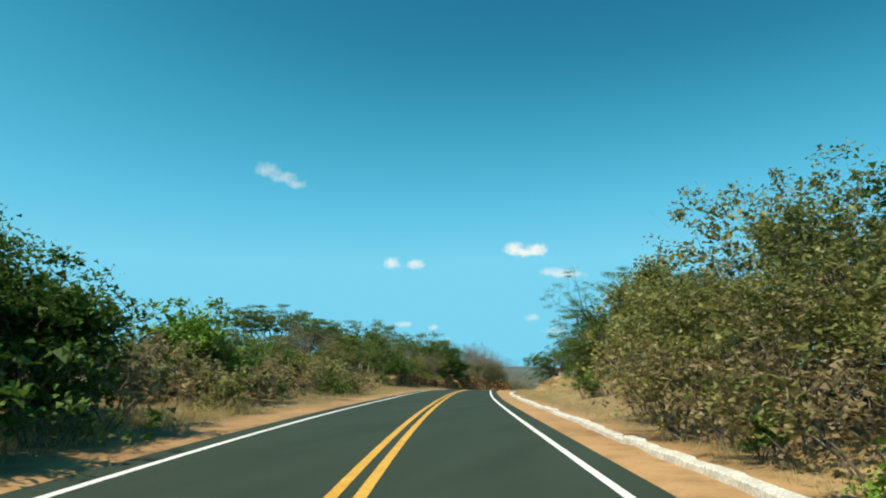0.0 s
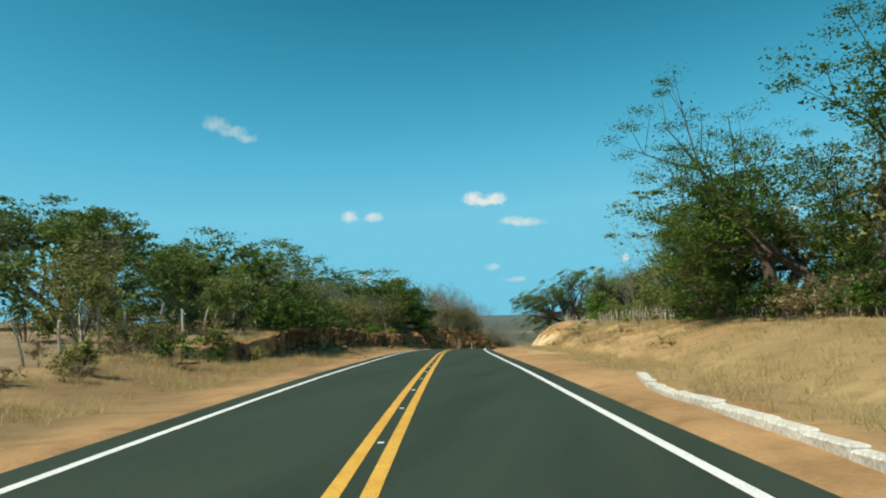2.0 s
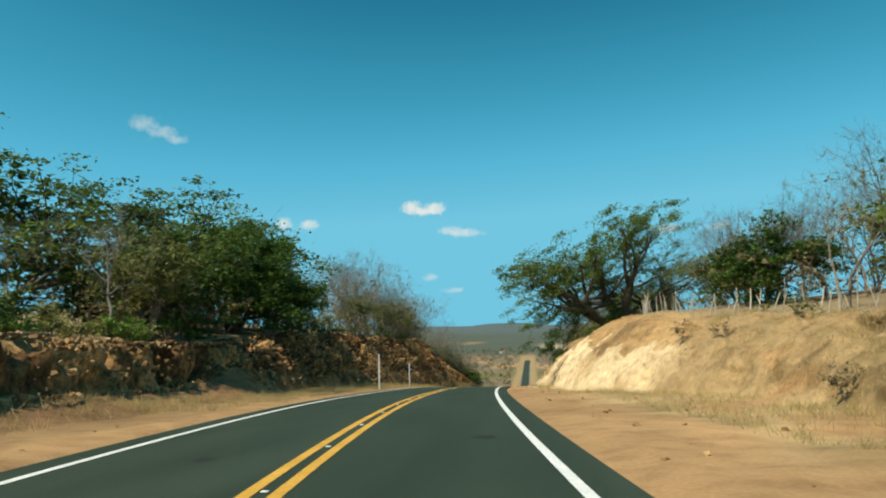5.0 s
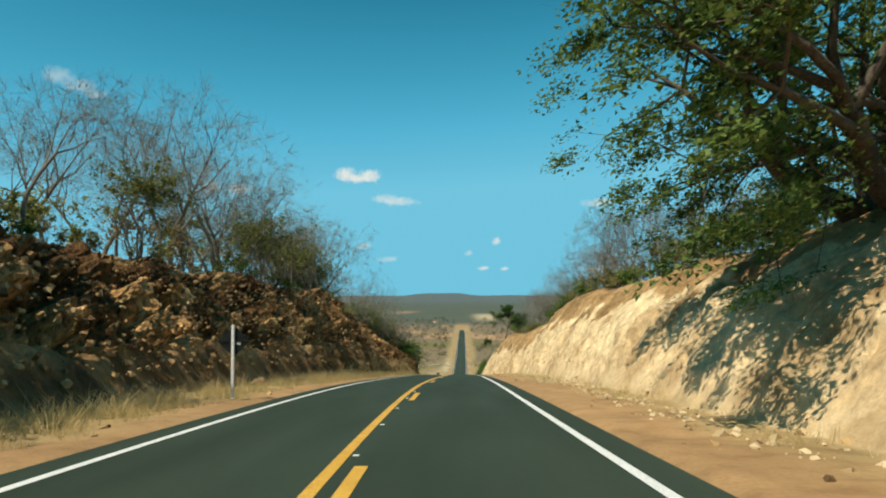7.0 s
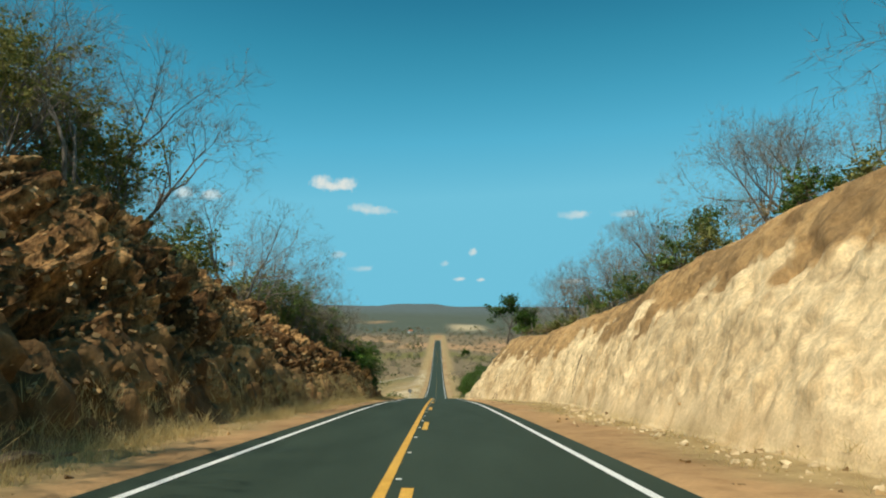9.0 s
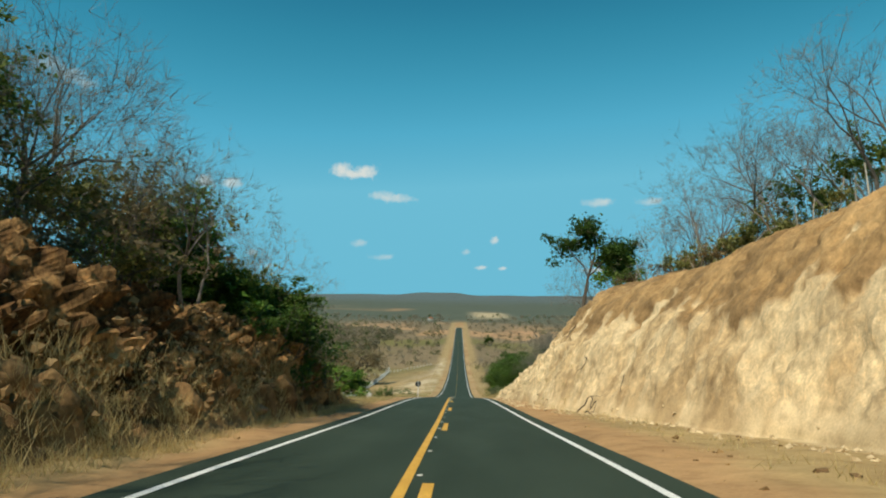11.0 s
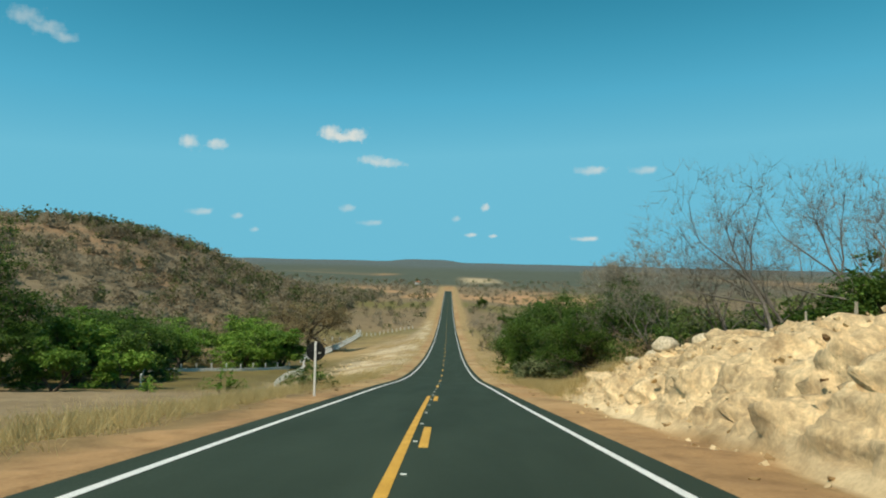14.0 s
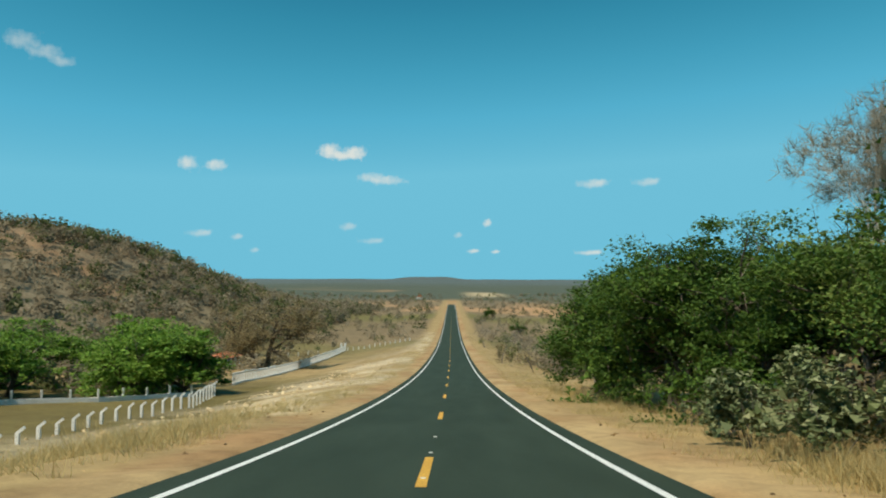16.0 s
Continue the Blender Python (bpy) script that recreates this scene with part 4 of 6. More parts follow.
for q in ((60, -12, 3.2), (56, -13, 3.6), (64, -13.5, 3.2), (52, -15, 4.0), (58, -16, 4.2), (68, -15, 3.4)):
    plant("thicket_tree", *q, fine=1.2, green=LEAF_FEATHER if q[0] % 3 else LEAF_OLIVE)
for q in ((70, -11, 1.5), (66, -10.4, 1.3), (62, -10.2, 1.6), (74, -11.4, 1.4)):
    plant("green_shrub", *q, green=LEAF_OLIVE)
# dark shrubs added along the lip, standing in for its shaded growth and undercut
for q in ((99, -10.4, 1.8), (102.5, -10.2, 2.4), (105.5, -10.4, 2.6), (108.5, -10.6, 2.5), (111.5, -10.7, 2.6), (114.5, -10.9, 2.4), (101, -10.6, 1.7), (104, -10.8, 2.2), (107, -10.9, 1.8), (110, -11.2, 2.4), (113, -11.2, 2.0), (116, -11.4, 2.3), (119, -11.6, 1.8), (122, -11.6, 2.2)):
    plant("green_shrub", *q, squash=0.8, green=LEAF_DARK, label="dark green shrub standing in for shade along the earth bank")
# dark plants added over the bank's end, partly standing in for its shade
for q in ((297, -9.6, 4.6), (299.5, -9.0, 4.8), (302, -9.4, 5.0), (304.5, -9.0, 4.4), (307, -9.2, 4.0), (309.5, -9.6, 3.4), (312, -10.4, 3.2), (295, -10.5, 4.6)):
    plant("broadleaf_tree", q[0], q[1], q[2] * 0.55, squash=0.6, fine=1.3, green=LEAF_DARK, label="dark dense tree over the shaded end of the bank")
for q in ((296.5, -7.6, 2.2), (298.5, -7.4, 2.4), (300.5, -7.6, 2.3), (302.5, -7.5, 2.5), (304.5, -7.6, 2.2), (306.5, -7.8, 2.2), (308.5, -8.0, 2.0), (310.5, -8.4, 1.9), (294.5, -7.6, 2.0)):
    plant("dry_shrub", *q, squash=0.7, fine=1.2, green=LEAF_DARK, label="dark tangled shrub against the shaded bank")
rng_lip = np.random.default_rng(41)
for k in range(38):
    s_at = rng_lip.uniform(98, 166)
    plant("dry_shrub" if k % 3 else "green_shrub", s_at, -float(section(s_at, -1)[1]) + rng_lip.uniform(-0.9, 0.4), rng_lip.uniform(0.5, 1.2), squash=0.7, green=(None, LEAF_OLIVE, LEAF_DARK)[k % 3],
          label="tangled dry growth along the lip of the earth bank")
plant("slender_tree", 77, 21.0, 12.5, green=LEAF_OLIVE, label="tall slim tree with thin yellowing crown behind the fence")
plant("bare_tree", 80, 23.5, 11.5)
plant("green_shrub", 45.5, 8.6, 1.7, squash=0.7, green=LEAF_DARK)
plant("green_shrub", 46.6, 9.4, 1.5, squash=0.8)
plant("green_shrub", 60, 17, 1.8)
plant("slender_tree", 324, 11.0, 7.8, tip=0.04, fine=1.35, green=LEAF_DARK)
plant("slender_tree", 327, 14.5, 5.5, fine=1.5, green=LEAF_BRIGHT)
for q in ((328, 13.4, 5.5), (331, 14.4, 6.5), (334, 13.6, 5.5), (326, 16, 7.0), (337, 15.4, 6.0), (329, 17, 7.5), (333, 17.5, 7)):
    plant("bare_tree", *q)
plant("broadleaf_tree", 337, 15.5, 3.2, green=LEAF_OLIVE)
plant("broadleaf_tree", 296, -12.5, 5.5, green=LEAF_BRIGHT)
for q in ((316, -10.4, 1.7), (318, -11.4, 1.6), (320.5, -12.2, 1.5), (314, -10.0, 1.9), (312, -11.2, 2.2), (319, -13.2, 1.8)):
    plant("dry_shrub", *q, green=LEAF_BROWN, fine=1.2, label="dark brown dry shrub in straw-coloured grass")
for q in ((448, 15.5, 10.4), (434, 15, 10.8), (424, 13.5, 9.0), (427, 22, 10.4), (404, 19.0, 10.2), (438, 11.6, 7.6), (411, 13.6, 8.0), (420, 16.5, 9.4), (422, 11.4, 6.5), (430, 10.4, 6.4), (414, 12.0, 5.4), (406, 14.5, 7.2), (408, 17.5, 8.2)):
    plant("broadleaf_tree", *q, squash=0.8, fine=1.45 if q[0] < 425 else 1.2, green=(LEAF_DARK, LEAF_BRIGHT, LEAF_DARK, LEAF_FEATHER)[q[0] % 4], label="large green broadleaf tree near the roadside ditch")
for q in ((400.5, 7.6, 1.9), (402.5, 8.6, 2.3), (399.5, 9.2, 2.2), (404.5, 7.9, 1.9), (401.5, 10.2, 2.4), (397, 10, 1.8), (407, 8.6, 1.5)):
    plant("silver_shrub", *q)
for q in ((390, 19, 9.5), (383, 23, 8.0), (396, 25, 10.0), (386, 15, 7.0), (377, 20, 8.0), (368, 18, 6.0)):
    plant("bare_tree", *q)
for q in ((368, 24, 9.5), (366, 26, 10.5), (371, 22, 10), (372, 17.2, 9.5), (376, 19.5, 9), (381, 22, 9), (366, 20, 8), (370, 20, 9.5), (374, 23, 10), (378, 17, 8.5), (383, 18.5, 9)):
    plant("bare_tree", *q)
for q in ((386, 19, 6.0), (390, 16.5, 5.5), (383, 23, 6.5), (378, 26, 6.5), (394, 21, 7), (372, 27, 6.5), (364, 26, 6), (380, 18, 4.5), (388, 24, 7), (357, 26, 6)):
    plant("thicket_tree", *q, squash=0.75, green=LEAF_FEATHER if q[0] % 3 else LEAF_DARK)
for q in ((386, 19, 5.5), (392, 22, 6.5), (381, 24, 6.0), (376, 21, 5.0), (388, 27, 7.0), (372, 25, 6.0), (366, 23, 5.5), (360, 22, 5.0), (383, 29, 7), (369, 30, 7)):
    plant("broadleaf_tree", *q, squash=0.8, fine=0.9, green=LEAF_FEATHER if q[0] % 2 else LEAF_DARK)
for q in ((356, 16.5, 3.0), (366, 19, 4.0), (374, 22, 4.5), (361, 23, 4.0)):
    plant("broadleaf_tree", *q)
plant("broadleaf_tree", 398, 16.5, 8.4, squash=0.85, fine=1.6, green=LEAF_DARK, label="large green broadleaf tree near the roadside ditch")
plant("broadleaf_tree", 398.5, 14.2, 7.6, squash=0.9, fine=1.75, green=LEAF_DARK, tip=0.12, label="leaning dark-trunked green tree at the edge of the verge")
for q in ((403, 11.5, 2.6), (406, 11.0, 2.4), (409, 10.6, 2.2), (412, 10.2, 2.0), (416, 10.0, 2.2), (401, 12.5, 2.8), (420, 9.6, 1.8), (399, 12.0, 2.4)):
    plant("dry_shrub" if q[0] < 408 else "green_shrub", *q, green=None if q[0] < 408 else LEAF_DARK, squash=0.9, label="tangled undergrowth in the shade of the roadside trees")
plant("wide_bare_tree", 416, 18.0, 14.4, squash=1.1, label="tall pale leafless tree rising over the green trees")
plant("pale_sapling", 395.6, 14.6, 2.8)
plant("broadleaf_tree", 402, -46.5, 15.5, squash=0.75, fine=1.3, label="very large dark green shade tree beside the farmhouse")
plant("broadleaf_tree", 388, -56, 9.0, squash=0.8, fine=0.9)
for q in ((409, -37, 7.0), (415, -41, 8.0), (399, -34, 4.6), (420, -47, 8.0), (407, -31.5, 4.2), (396, -38.5, 5.5), (426, -38, 6.5)):
    plant("broadleaf_tree", *q, squash=0.8, fine=0.9, green=LEAF_BRIGHT if q[0] % 2 else LEAF_DARK)
plant("broadleaf_tree", 418, -38, 6.5, squash=0.7)
for q in ((464, -29.5, 7.0), (480, -40, 9.5), (468, -35, 7.0), (440, -52, 8.5), (480, -58, 9.0), (425, -60, 9.0), (461, -47, 8.0), (495, -44, 6.0)):
    plant("broadleaf_tree", *q, squash=0.5, fine=0.9, green=LEAF_BRIGHT)
for q in ((447, -49, 9.5), (453, -55, 9.5), (437, -45, 8.0), (431, -49, 9.0), (463, -36, 7.5)):
    plant("broadleaf_tree", *q, squash=0.55, fine=0.9, green=LEAF_DARK if q[0] < 460 else LEAF_BRIGHT, label="broad dark green shade tree in the farmyard")
plant("broadleaf_tree", 541, -41, 16.0, squash=0.85, green=LEAF_DRY, label="large brown half-dry shade tree in the field")
for q in ((560, -50, 7.0), (585, -58, 7.5), (520, -60, 6.0)):
    plant("thicket_tree", *q, squash=0.6, green=LEAF_DRY)
plant("broadleaf_tree", 840, 25, 7.0, squash=0.8)
plant("broadleaf_tree", 690, 30, 5.0, squash=0.8)
for q in ((379.5, -7.6, 1.6), (381.2, -8.6, 1.3), (339.5, -6.8, 1.3), (341.2, -7.6, 1.1)):
    plant("green_shrub", *q, green=LEAF_DARK, squash=0.7, label="dense dark green shrub on the dry verge")
for q in ((352, -11, 1.6), (356, -13, 1.4), (340, -12, 1.8), (404, -11.5, 1.1)):
    plant("green_shrub", *q)


def scatter(seed, s0, s1, o0, o1, counts, keep=lambda s, o: True, power=1.4):
    rng = np.random.default_rng(seed)
    for kind, n, lo, hi, green in counts:
        for _ in range(n):
            s, o = rng.uniform(s0, s1), o0 + (o1 - o0) * rng.random() ** power
            if keep(s, o):
                plant(kind, s, o, rng.uniform(lo, hi), green=green)


scatter(1, 22, 62, -8.8, -20, [("dry_shrub", 18, 1.6, 2.6, None), ("green_shrub", 14, 1.6, 2.6, LEAF_OLIVE)])
scatter(15, 24, 60, -9.5, -17, [("thicket_tree", 13, 2.4, 3.6, LEAF_FEATHER), ("green_shrub", 12, 1.6, 2.6, LEAF_FEATHER)], power=1.0)
scatter(16, 27, 40, 9.0, 15, [("dry_shrub", 9, 1.4, 2.4, None), ("green_shrub", 3, 1.2, 2.0, LEAF_OLIVE)], power=1.0)
scatter(17, 134, 166, -12.4, -17, [("thicket_tree", 12, 3.0, 4.8, LEAF_OLIVE), ("green_shrub", 10, 1.4, 2.6, LEAF_FEATHER)], power=1.0)
for q in ((57, -9.5, 2.2), (60, -10, 2.4), (63, -10.5, 2.2), (55, -11, 2.6), (66, -11.5, 2.2), (59, -8.6, 1.3)):
    plant("green_shrub", *q, green=LEAF_OLIVE)
for q in ((309, -12, 4.5), (312, -13.5, 4.8), (306, -11, 4.2), (314, -15, 5.0), (310, -16, 5.5), (303, -10.5, 3.8)):
    plant("thicket_tree", *q, squash=0.8, green=LEAF_DARK if q[0] % 2 else LEAF_FEATHER)
for q in ((311, -14, 6.5), (307, -13, 7.0), (315, -17, 7.0), (304, -12, 6.5)):
    plant("bare_tree", *q)
for q in ((299, -6.7, 1.3), (301, -6.8, 1.6), (303, -6.9, 1.4), (304.5, -7.1, 1.7), (306.2, -7.0, 1.3), (297, -6.6, 1.2), (308, -7.4, 1.6)):
    plant("dry_shrub", *q, green=LEAF_DARK, label="dark shrub at the shaded foot of the bank")
scatter(23, 26, 60, -6.6, -10.0, [("dry_shrub", 18, 1.0, 1.9, None), ("dry_shrub", 8, 1.0, 1.8, LEAF_DARK), ("green_shrub", 9, 0.9, 1.7, LEAF_OLIVE)], power=0.9)
scatter(22, 60, 98, -8.4, -13.5, [("dry_shrub", 22, 0.5, 1.2, None), ("green_shrub", 16, 0.6, 1.3, LEAF_OLIVE), ("green_shrub", 6, 0.7, 1.4, LEAF_DARK)], power=0.7)
scatter(24, 83, 104, 15.6, 18.6, [("green_shrub", 12, 1.4, 2.6, LEAF_DARK), ("dry_shrub", 8, 1.2, 2.2, None)], power=1.0)
scatter(2, 62, 104, -13.5, -26, [("dry_shrub", 12, 1.4, 2.4, None), ("bare_tree", 5, 4, 6, None), ("green_shrub", 14, 1.6, 2.8, LEAF_FEATHER), ("thicket_tree", 6, 3.5, 5, None)])
scatter(14, 96, 134, -11.6, -24, [("green_shrub", 26, 1.8, 3.4, LEAF_FEATHER), ("thicket_tree", 5, 3.5, 5.5, LEAF_FEATHER)])
scatter(3, 110, 170, -12.5, -25, [("bare_tree", 14, 4, 6.5, None), ("dry_shrub", 6, 1.8, 3.0, None), ("thicket_tree", 14, 3.0, 5.5, None), ("green_shrub", 16, 1.8, 3.0, LEAF_OLIVE)], power=1.8)
scatter(4, 166, 206, -13.5, -26, [("bare_tree", 10, 5, 7, None), ("dry_shrub", 6, 1.8, 3.0, None), ("green_shrub", 14, 1.4, 2.8, LEAF_OLIVE), ("thicket_tree", 6, 3.5, 6, None)], power=1.8)
scatter(5, 205, 304, -13.2, -25, [("bare_tree", 55, 5.0, 8.8, None), ("dry_shrub", 8, 1.6, 3.0, None), ("thicket_tree", 20, 4.5, 7.0, None), ("green_shrub", 12, 1.2, 2.4, LEAF_OLIVE)], power=2.2)
scatter(6, 30, 80, 19.5, 34, [("dry_shrub", 6, 1.6, 3.0, None), ("bare_tree", 4, 5, 7, None), ("thicket_tree", 6, 5, 8, None)])
scatter(7, 80, 132, 19.5, 32, [("dry_shrub", 8, 1.8, 3.2, None), ("thicket_tree", 9, 4.5, 8, None), ("bare_tree", 4, 6, 8, None)])
scatter(8, 124, 238, 19.3, 30, [("bare_tree", 34, 4.5, 7.5, None), ("dry_shrub", 8, 2.0, 3.6, None), ("green_shrub", 10, 1.8, 3.2, LEAF_OLIVE), ("thicket_tree", 13, 4, 6.5, None)], power=1.8)
scatter(9, 232, 334, 16.2, 30, [("bare_tree", 48, 4.5, 7.6, None), ("green_shrub", 30, 1.2, 2.4, LEAF_OLIVE), ("dry_shrub", 6, 1.4, 2.6, None), ("thicket_tree", 4, 4, 6, None)], power=1.8)
scatter(18, 100, 150, 18.2, 26, [("green_shrub", 12, 1.8, 3.4, LEAF_OLIVE), ("green_shrub", 6, 1.8, 3.2, LEAF_FEATHER), ("thicket_tree", 4, 3.5, 5, LEAF_FEATHER)], power=1.2)
scatter(19, 250, 304, 15.4, 20, [("bare_tree", 12, 4.5, 7.5, None), ("green_shrub", 12, 1.2, 2.2, LEAF_FEATHER), ("thicket_tree", 4, 3, 4.5, LEAF_FEATHER)], power=1.2)
rng_crest = np.random.default_rng(77)
for k in range(52):
    s_at = rng_crest.uniform(226, 322)
    kind, green = (("green_shrub", LEAF_OLIVE), ("green_shrub", LEAF_FEATHER), ("dry_shrub", None), ("green_shrub", LEAF_OLIVE))[k % 4]
    plant(kind, s_at, float(section(s_at, 1)[1]) + rng_crest.uniform(-0.2, 2.2), rng_crest.uniform(0.7, 1.9), green=green)
for k in range(16):
    s_at = rng_crest.uniform(306, 338)
    plant("dry_shrub", s_at, float(section(s_at, 1)[1]) + rng_crest.uniform(-1.2, 1.5), rng_crest.uniform(0.5, 1.2), green=(None, LEAF_OLIVE, LEAF_BROWN)[k % 3])
for k in range(26):
    s_at = rng_crest.uniform(200, 262)
    kind, green = (("green_shrub", LEAF_FEATHER), ("green_shrub", LEAF_DARK), ("dry_shrub", None))[k % 3]
    plant(kind, s_at, float(section(s_at, 1)[1]) + rng_crest.uniform(-0.6, 1.2), rng_crest.uniform(0.9, 2.2), green=green)
for k in range(22):
    s_at = rng_crest.uniform(222, 300)
    plant("bare_tree", s_at, float(section(s_at, 1)[1]) + rng_crest.uniform(1.0, 5.0), rng_crest.uniform(4.5, 7.0))
for k in range(16):
    s_at = rng_crest.uniform(206, 262)
    plant("bare_tree", s_at, -13.0 - rng_crest.uniform(1.6, 5.0), rng_crest.uniform(6.5, 10.0))
for k in range(20):
    s_at = rng_crest.uniform(242, 296)
    plant("thicket_tree" if k % 2 else "bare_tree", s_at, -float(section(s_at, -1)[1]) - rng_crest.uniform(2.2, 6.5), rng_crest.uniform(5.0, 7.4), green=(LEAF_OLIVE, LEAF_FEATHER)[k // 2 % 2] if k % 2 else None)
for k in range(34):
    s_at = rng_crest.uniform(182, 270)
    plant("dry_shrub", s_at, -float(section(s_at, -1)[1]) + rng_crest.uniform(-1.2, 0.5), rng_crest.uniform(0.5, 1.3), squash=0.7, green=(LEAF_DARK, None, LEAF_OLIVE)[k % 3], label="tangled dry growth along the lip of the rock face")
scatter(20, 455, 610, 8.5, 18, [("dry_shrub", 10, 1.8, 3.4, None), ("bare_tree", 8, 4, 6.5, None), ("green_shrub", 3, 1.5, 2.5, LEAF_OLIVE)])
for q in ((386, 14.5, 3.4), (389, 14, 3.8), (392, 15.5, 4.4), (395, 14, 3.8), (397, 17, 5.0), (384, 17, 4.0), (400, 14.5, 4.2), (391, 19, 5)):
    plant("thicket_tree", *q, squash=0.7, green=LEAF_FEATHER if q[0] % 2 else LEAF_DRY)
scatter(21, 88, 164, 10.5, 17.5, [("dry_shrub", 14, 0.35, 0.9, None), ("dry_shrub", 9, 0.5, 1.0, LEAF_OLIVE)], power=0.8)
scatter(10, 384, 500, 13, 50, [("dry_shrub", 10, 1.8, 3.4, None), ("bare_tree", 8, 5, 8, None), ("thicket_tree", 5, 4, 6, LEAF_DRY)])
scatter(11, 286, 308, -9.2, -22, [("dry_shrub", 7, 1.4, 2.6, None), ("bare_tree", 16, 4.5, 7, None), ("green_shrub", 10, 1.4, 2.4, LEAF_OLIVE), ("thicket_tree", 4, 3.5, 4.5, None)])
for q in ((305, -8.4, 1.8), (307.5, -8.6, 1.8), (309.5, -8.4, 1.6), (311.5, -8.6, 1.5), (308, -10.2, 2.0), (313, -9.6, 1.5)):
    plant("dry_shrub", *q, label="dark brown dry shrub at the end of the bank")
for q in ((314.2, -8.8, 1.6), (315.6, -9.6, 1.9), (317, -9.4, 1.5), (318.6, -10.6, 1.7), (320.5, -11.2, 1.4), (313.2, -9.8, 2.1), (319.5, -10.2, 1.5), (321.8, -12.4, 1.0), (323.4, -11.6, 0.8), (324.6, -13.6, 0.8), (322.4, -10.6, 0.9), (326.0, -14.4, 0.7)):
    plant("dry_shrub", *q, green=LEAF_BROWN, fine=1.3, label="dark shrub in straw-coloured grass past the bank")
scatter(13, 316, 345, -12, -40, [("dry_shrub", 6, 0.8, 1.6, None)], lambda s, o: abs(o - 1.7 + 0.568 * (s - 301)) > 5)
scatter(12, 345, 400, -16, -70, [("dry_shrub", 5, 1.0, 2.2, None), ("green_shrub", 6, 1.2, 2.2, None)], lambda s, o: (abs(s - 394) > 14 or abs(o + 50) > 14) and abs(o - 1.7 + 0.568 * (s - 301)) > 7)


def toned(name, c1, c2, c3):
    """Far scrub: colour varies from clump to clump."""
    m, n, l, b = mat(name, 0.9)
    b.inputs["Specular IOR Level"].default_value = 0.1
    at = n.new("ShaderNodeAttribute")
    at.attribute_name = "tone"
    r = ramp(n, [(0.0, c1), (0.55, c2), (1.0, c3)])
    l.new(at.outputs["Fac"], r.inputs[0])
    l.new(r.outputs[0], b.inputs["Base Color"])
    t, q = n.new("ShaderNodeBsdfTranslucent"), n.new("ShaderNodeMixShader")
    l.new(r.outputs[0], t.inputs[0])
    q.inputs[0].default_value = 0.5
    l.new(b.outputs[0], q.inputs[1]), l.new(t.outputs[0], q.inputs[2])
    l.new(q.outputs[0], n["Material Output"].inputs[0])
    return m


SCRUB_GREY = toned("bare_twig_scrub", (0.20, 0.165, 0.11), (0.28, 0.235, 0.16), (0.36, 0.305, 0.21))
SCRUB_GREEN = toned("far_green_scrub", (0.085, 0.105, 0.042), (0.125, 0.145, 0.06), (0.18, 0.19, 0.085))


def scrub(name, seed, n, where, size, material, label, quads=60, spray=1.0):
    """Far undergrowth: low crowns of leaf sprays that face outward from each clump."""
    rng = np.random.default_rng(seed)
    s, o = where(rng, n)
    z = ground_z(s, o)
    p = on_road(s, o)
    p[:, 2] = z
    sz = rng.uniform(*size, n) * np.interp(s, [400, 900, 1600], [1, 1.2, 2.0])
    tone = np.repeat(rng.random(n), quads * 3)
    k = np.repeat(sz, quads)[:, None]
    out = unit(rng.normal(size=(n * quads, 3)) + np.array([0, 0, 0.35]))
    out[:, 2] = np.abs(out[:, 2])
    wide = np.repeat(rng.uniform(0.34, 0.6, n), quads)[:, None]
    c = np.repeat(p, quads, 0) + out * k * np.concatenate([wide, wide, np.full_like(wide, 0.62)], 1) * rng.uniform(0.4, 1.1, (n * quads, 1)) + np.array([0, 0, 0.12]) * k
    face = unit(0.45 * out + 0.55 * rng.normal(size=c.shape) + np.array([0, 0, 0.6]))
    a = unit(np.cross(face, rng.normal(size=c.shape))) * k * 0.075 * spray
    b = np.cross(face, a) * 0.8
    v = np.stack([c - a - b, c + a - b, c + b * 1.2], 1)
    me = raw_mesh(name, v.reshape(-1, 3), np.zeros((0, 4)), material, np.arange(3 * len(c)).reshape(-1, 3))
    me.attributes.new("tone", "FLOAT", "POINT").data.foreach_set("value", tone.astype(np.float32))
    return tagged(new(name, me), label, "scrub", kind="stuff")


def on_hill(rng, n):
    return rng.uniform(480, 1000, n), -60 - 300 * rng.random(n)


def in_valley(rng, n):
    s = 470 + 1100 * rng.random(n) ** 1.5
    o = rng.choice([-1, 1], n) * (13 + (60 + (s - 470) * 0.35) * rng.random(n))
    ok = ~((o < 0) & (o > -36) & (s < 640))
    return s[ok], o[ok]


def valley_n(seed, n):
    s, o = in_valley(np.random.default_rng(seed), n)
    return (lambda rng, m: (s, o)), len(s)


scrub("ridge_trees", 27, 260, lambda rng, n: (rng.uniform(680, 780, n), -60 - 310 * rng.random(n)), (4.0, 10.0), SCRUB_GREEN, "low green trees along the hill's ridge")
scrub("hillside_scrub", 21, 2900, on_hill, (4.0, 8.5), SCRUB_GREY, "grey-brown leafless scrub over the hillside")
scrub("hillside_green_scrub", 22, 900, on_hill, (4.0, 8.5), SCRUB_GREEN, "scattered green bushes on the hillside")
_w, _n = valley_n(23, 2300)
scrub("valley_scrub", 24, _n, _w, (1.6, 4.6), SCRUB_GREY, "dry brown scrub on the valley floor")
_w, _n = valley_n(25, 420)
scrub("valley_green_scrub", 26, _n, _w, (2.0, 5.5), SCRUB_GREEN, "low green bushes on the valley floor")


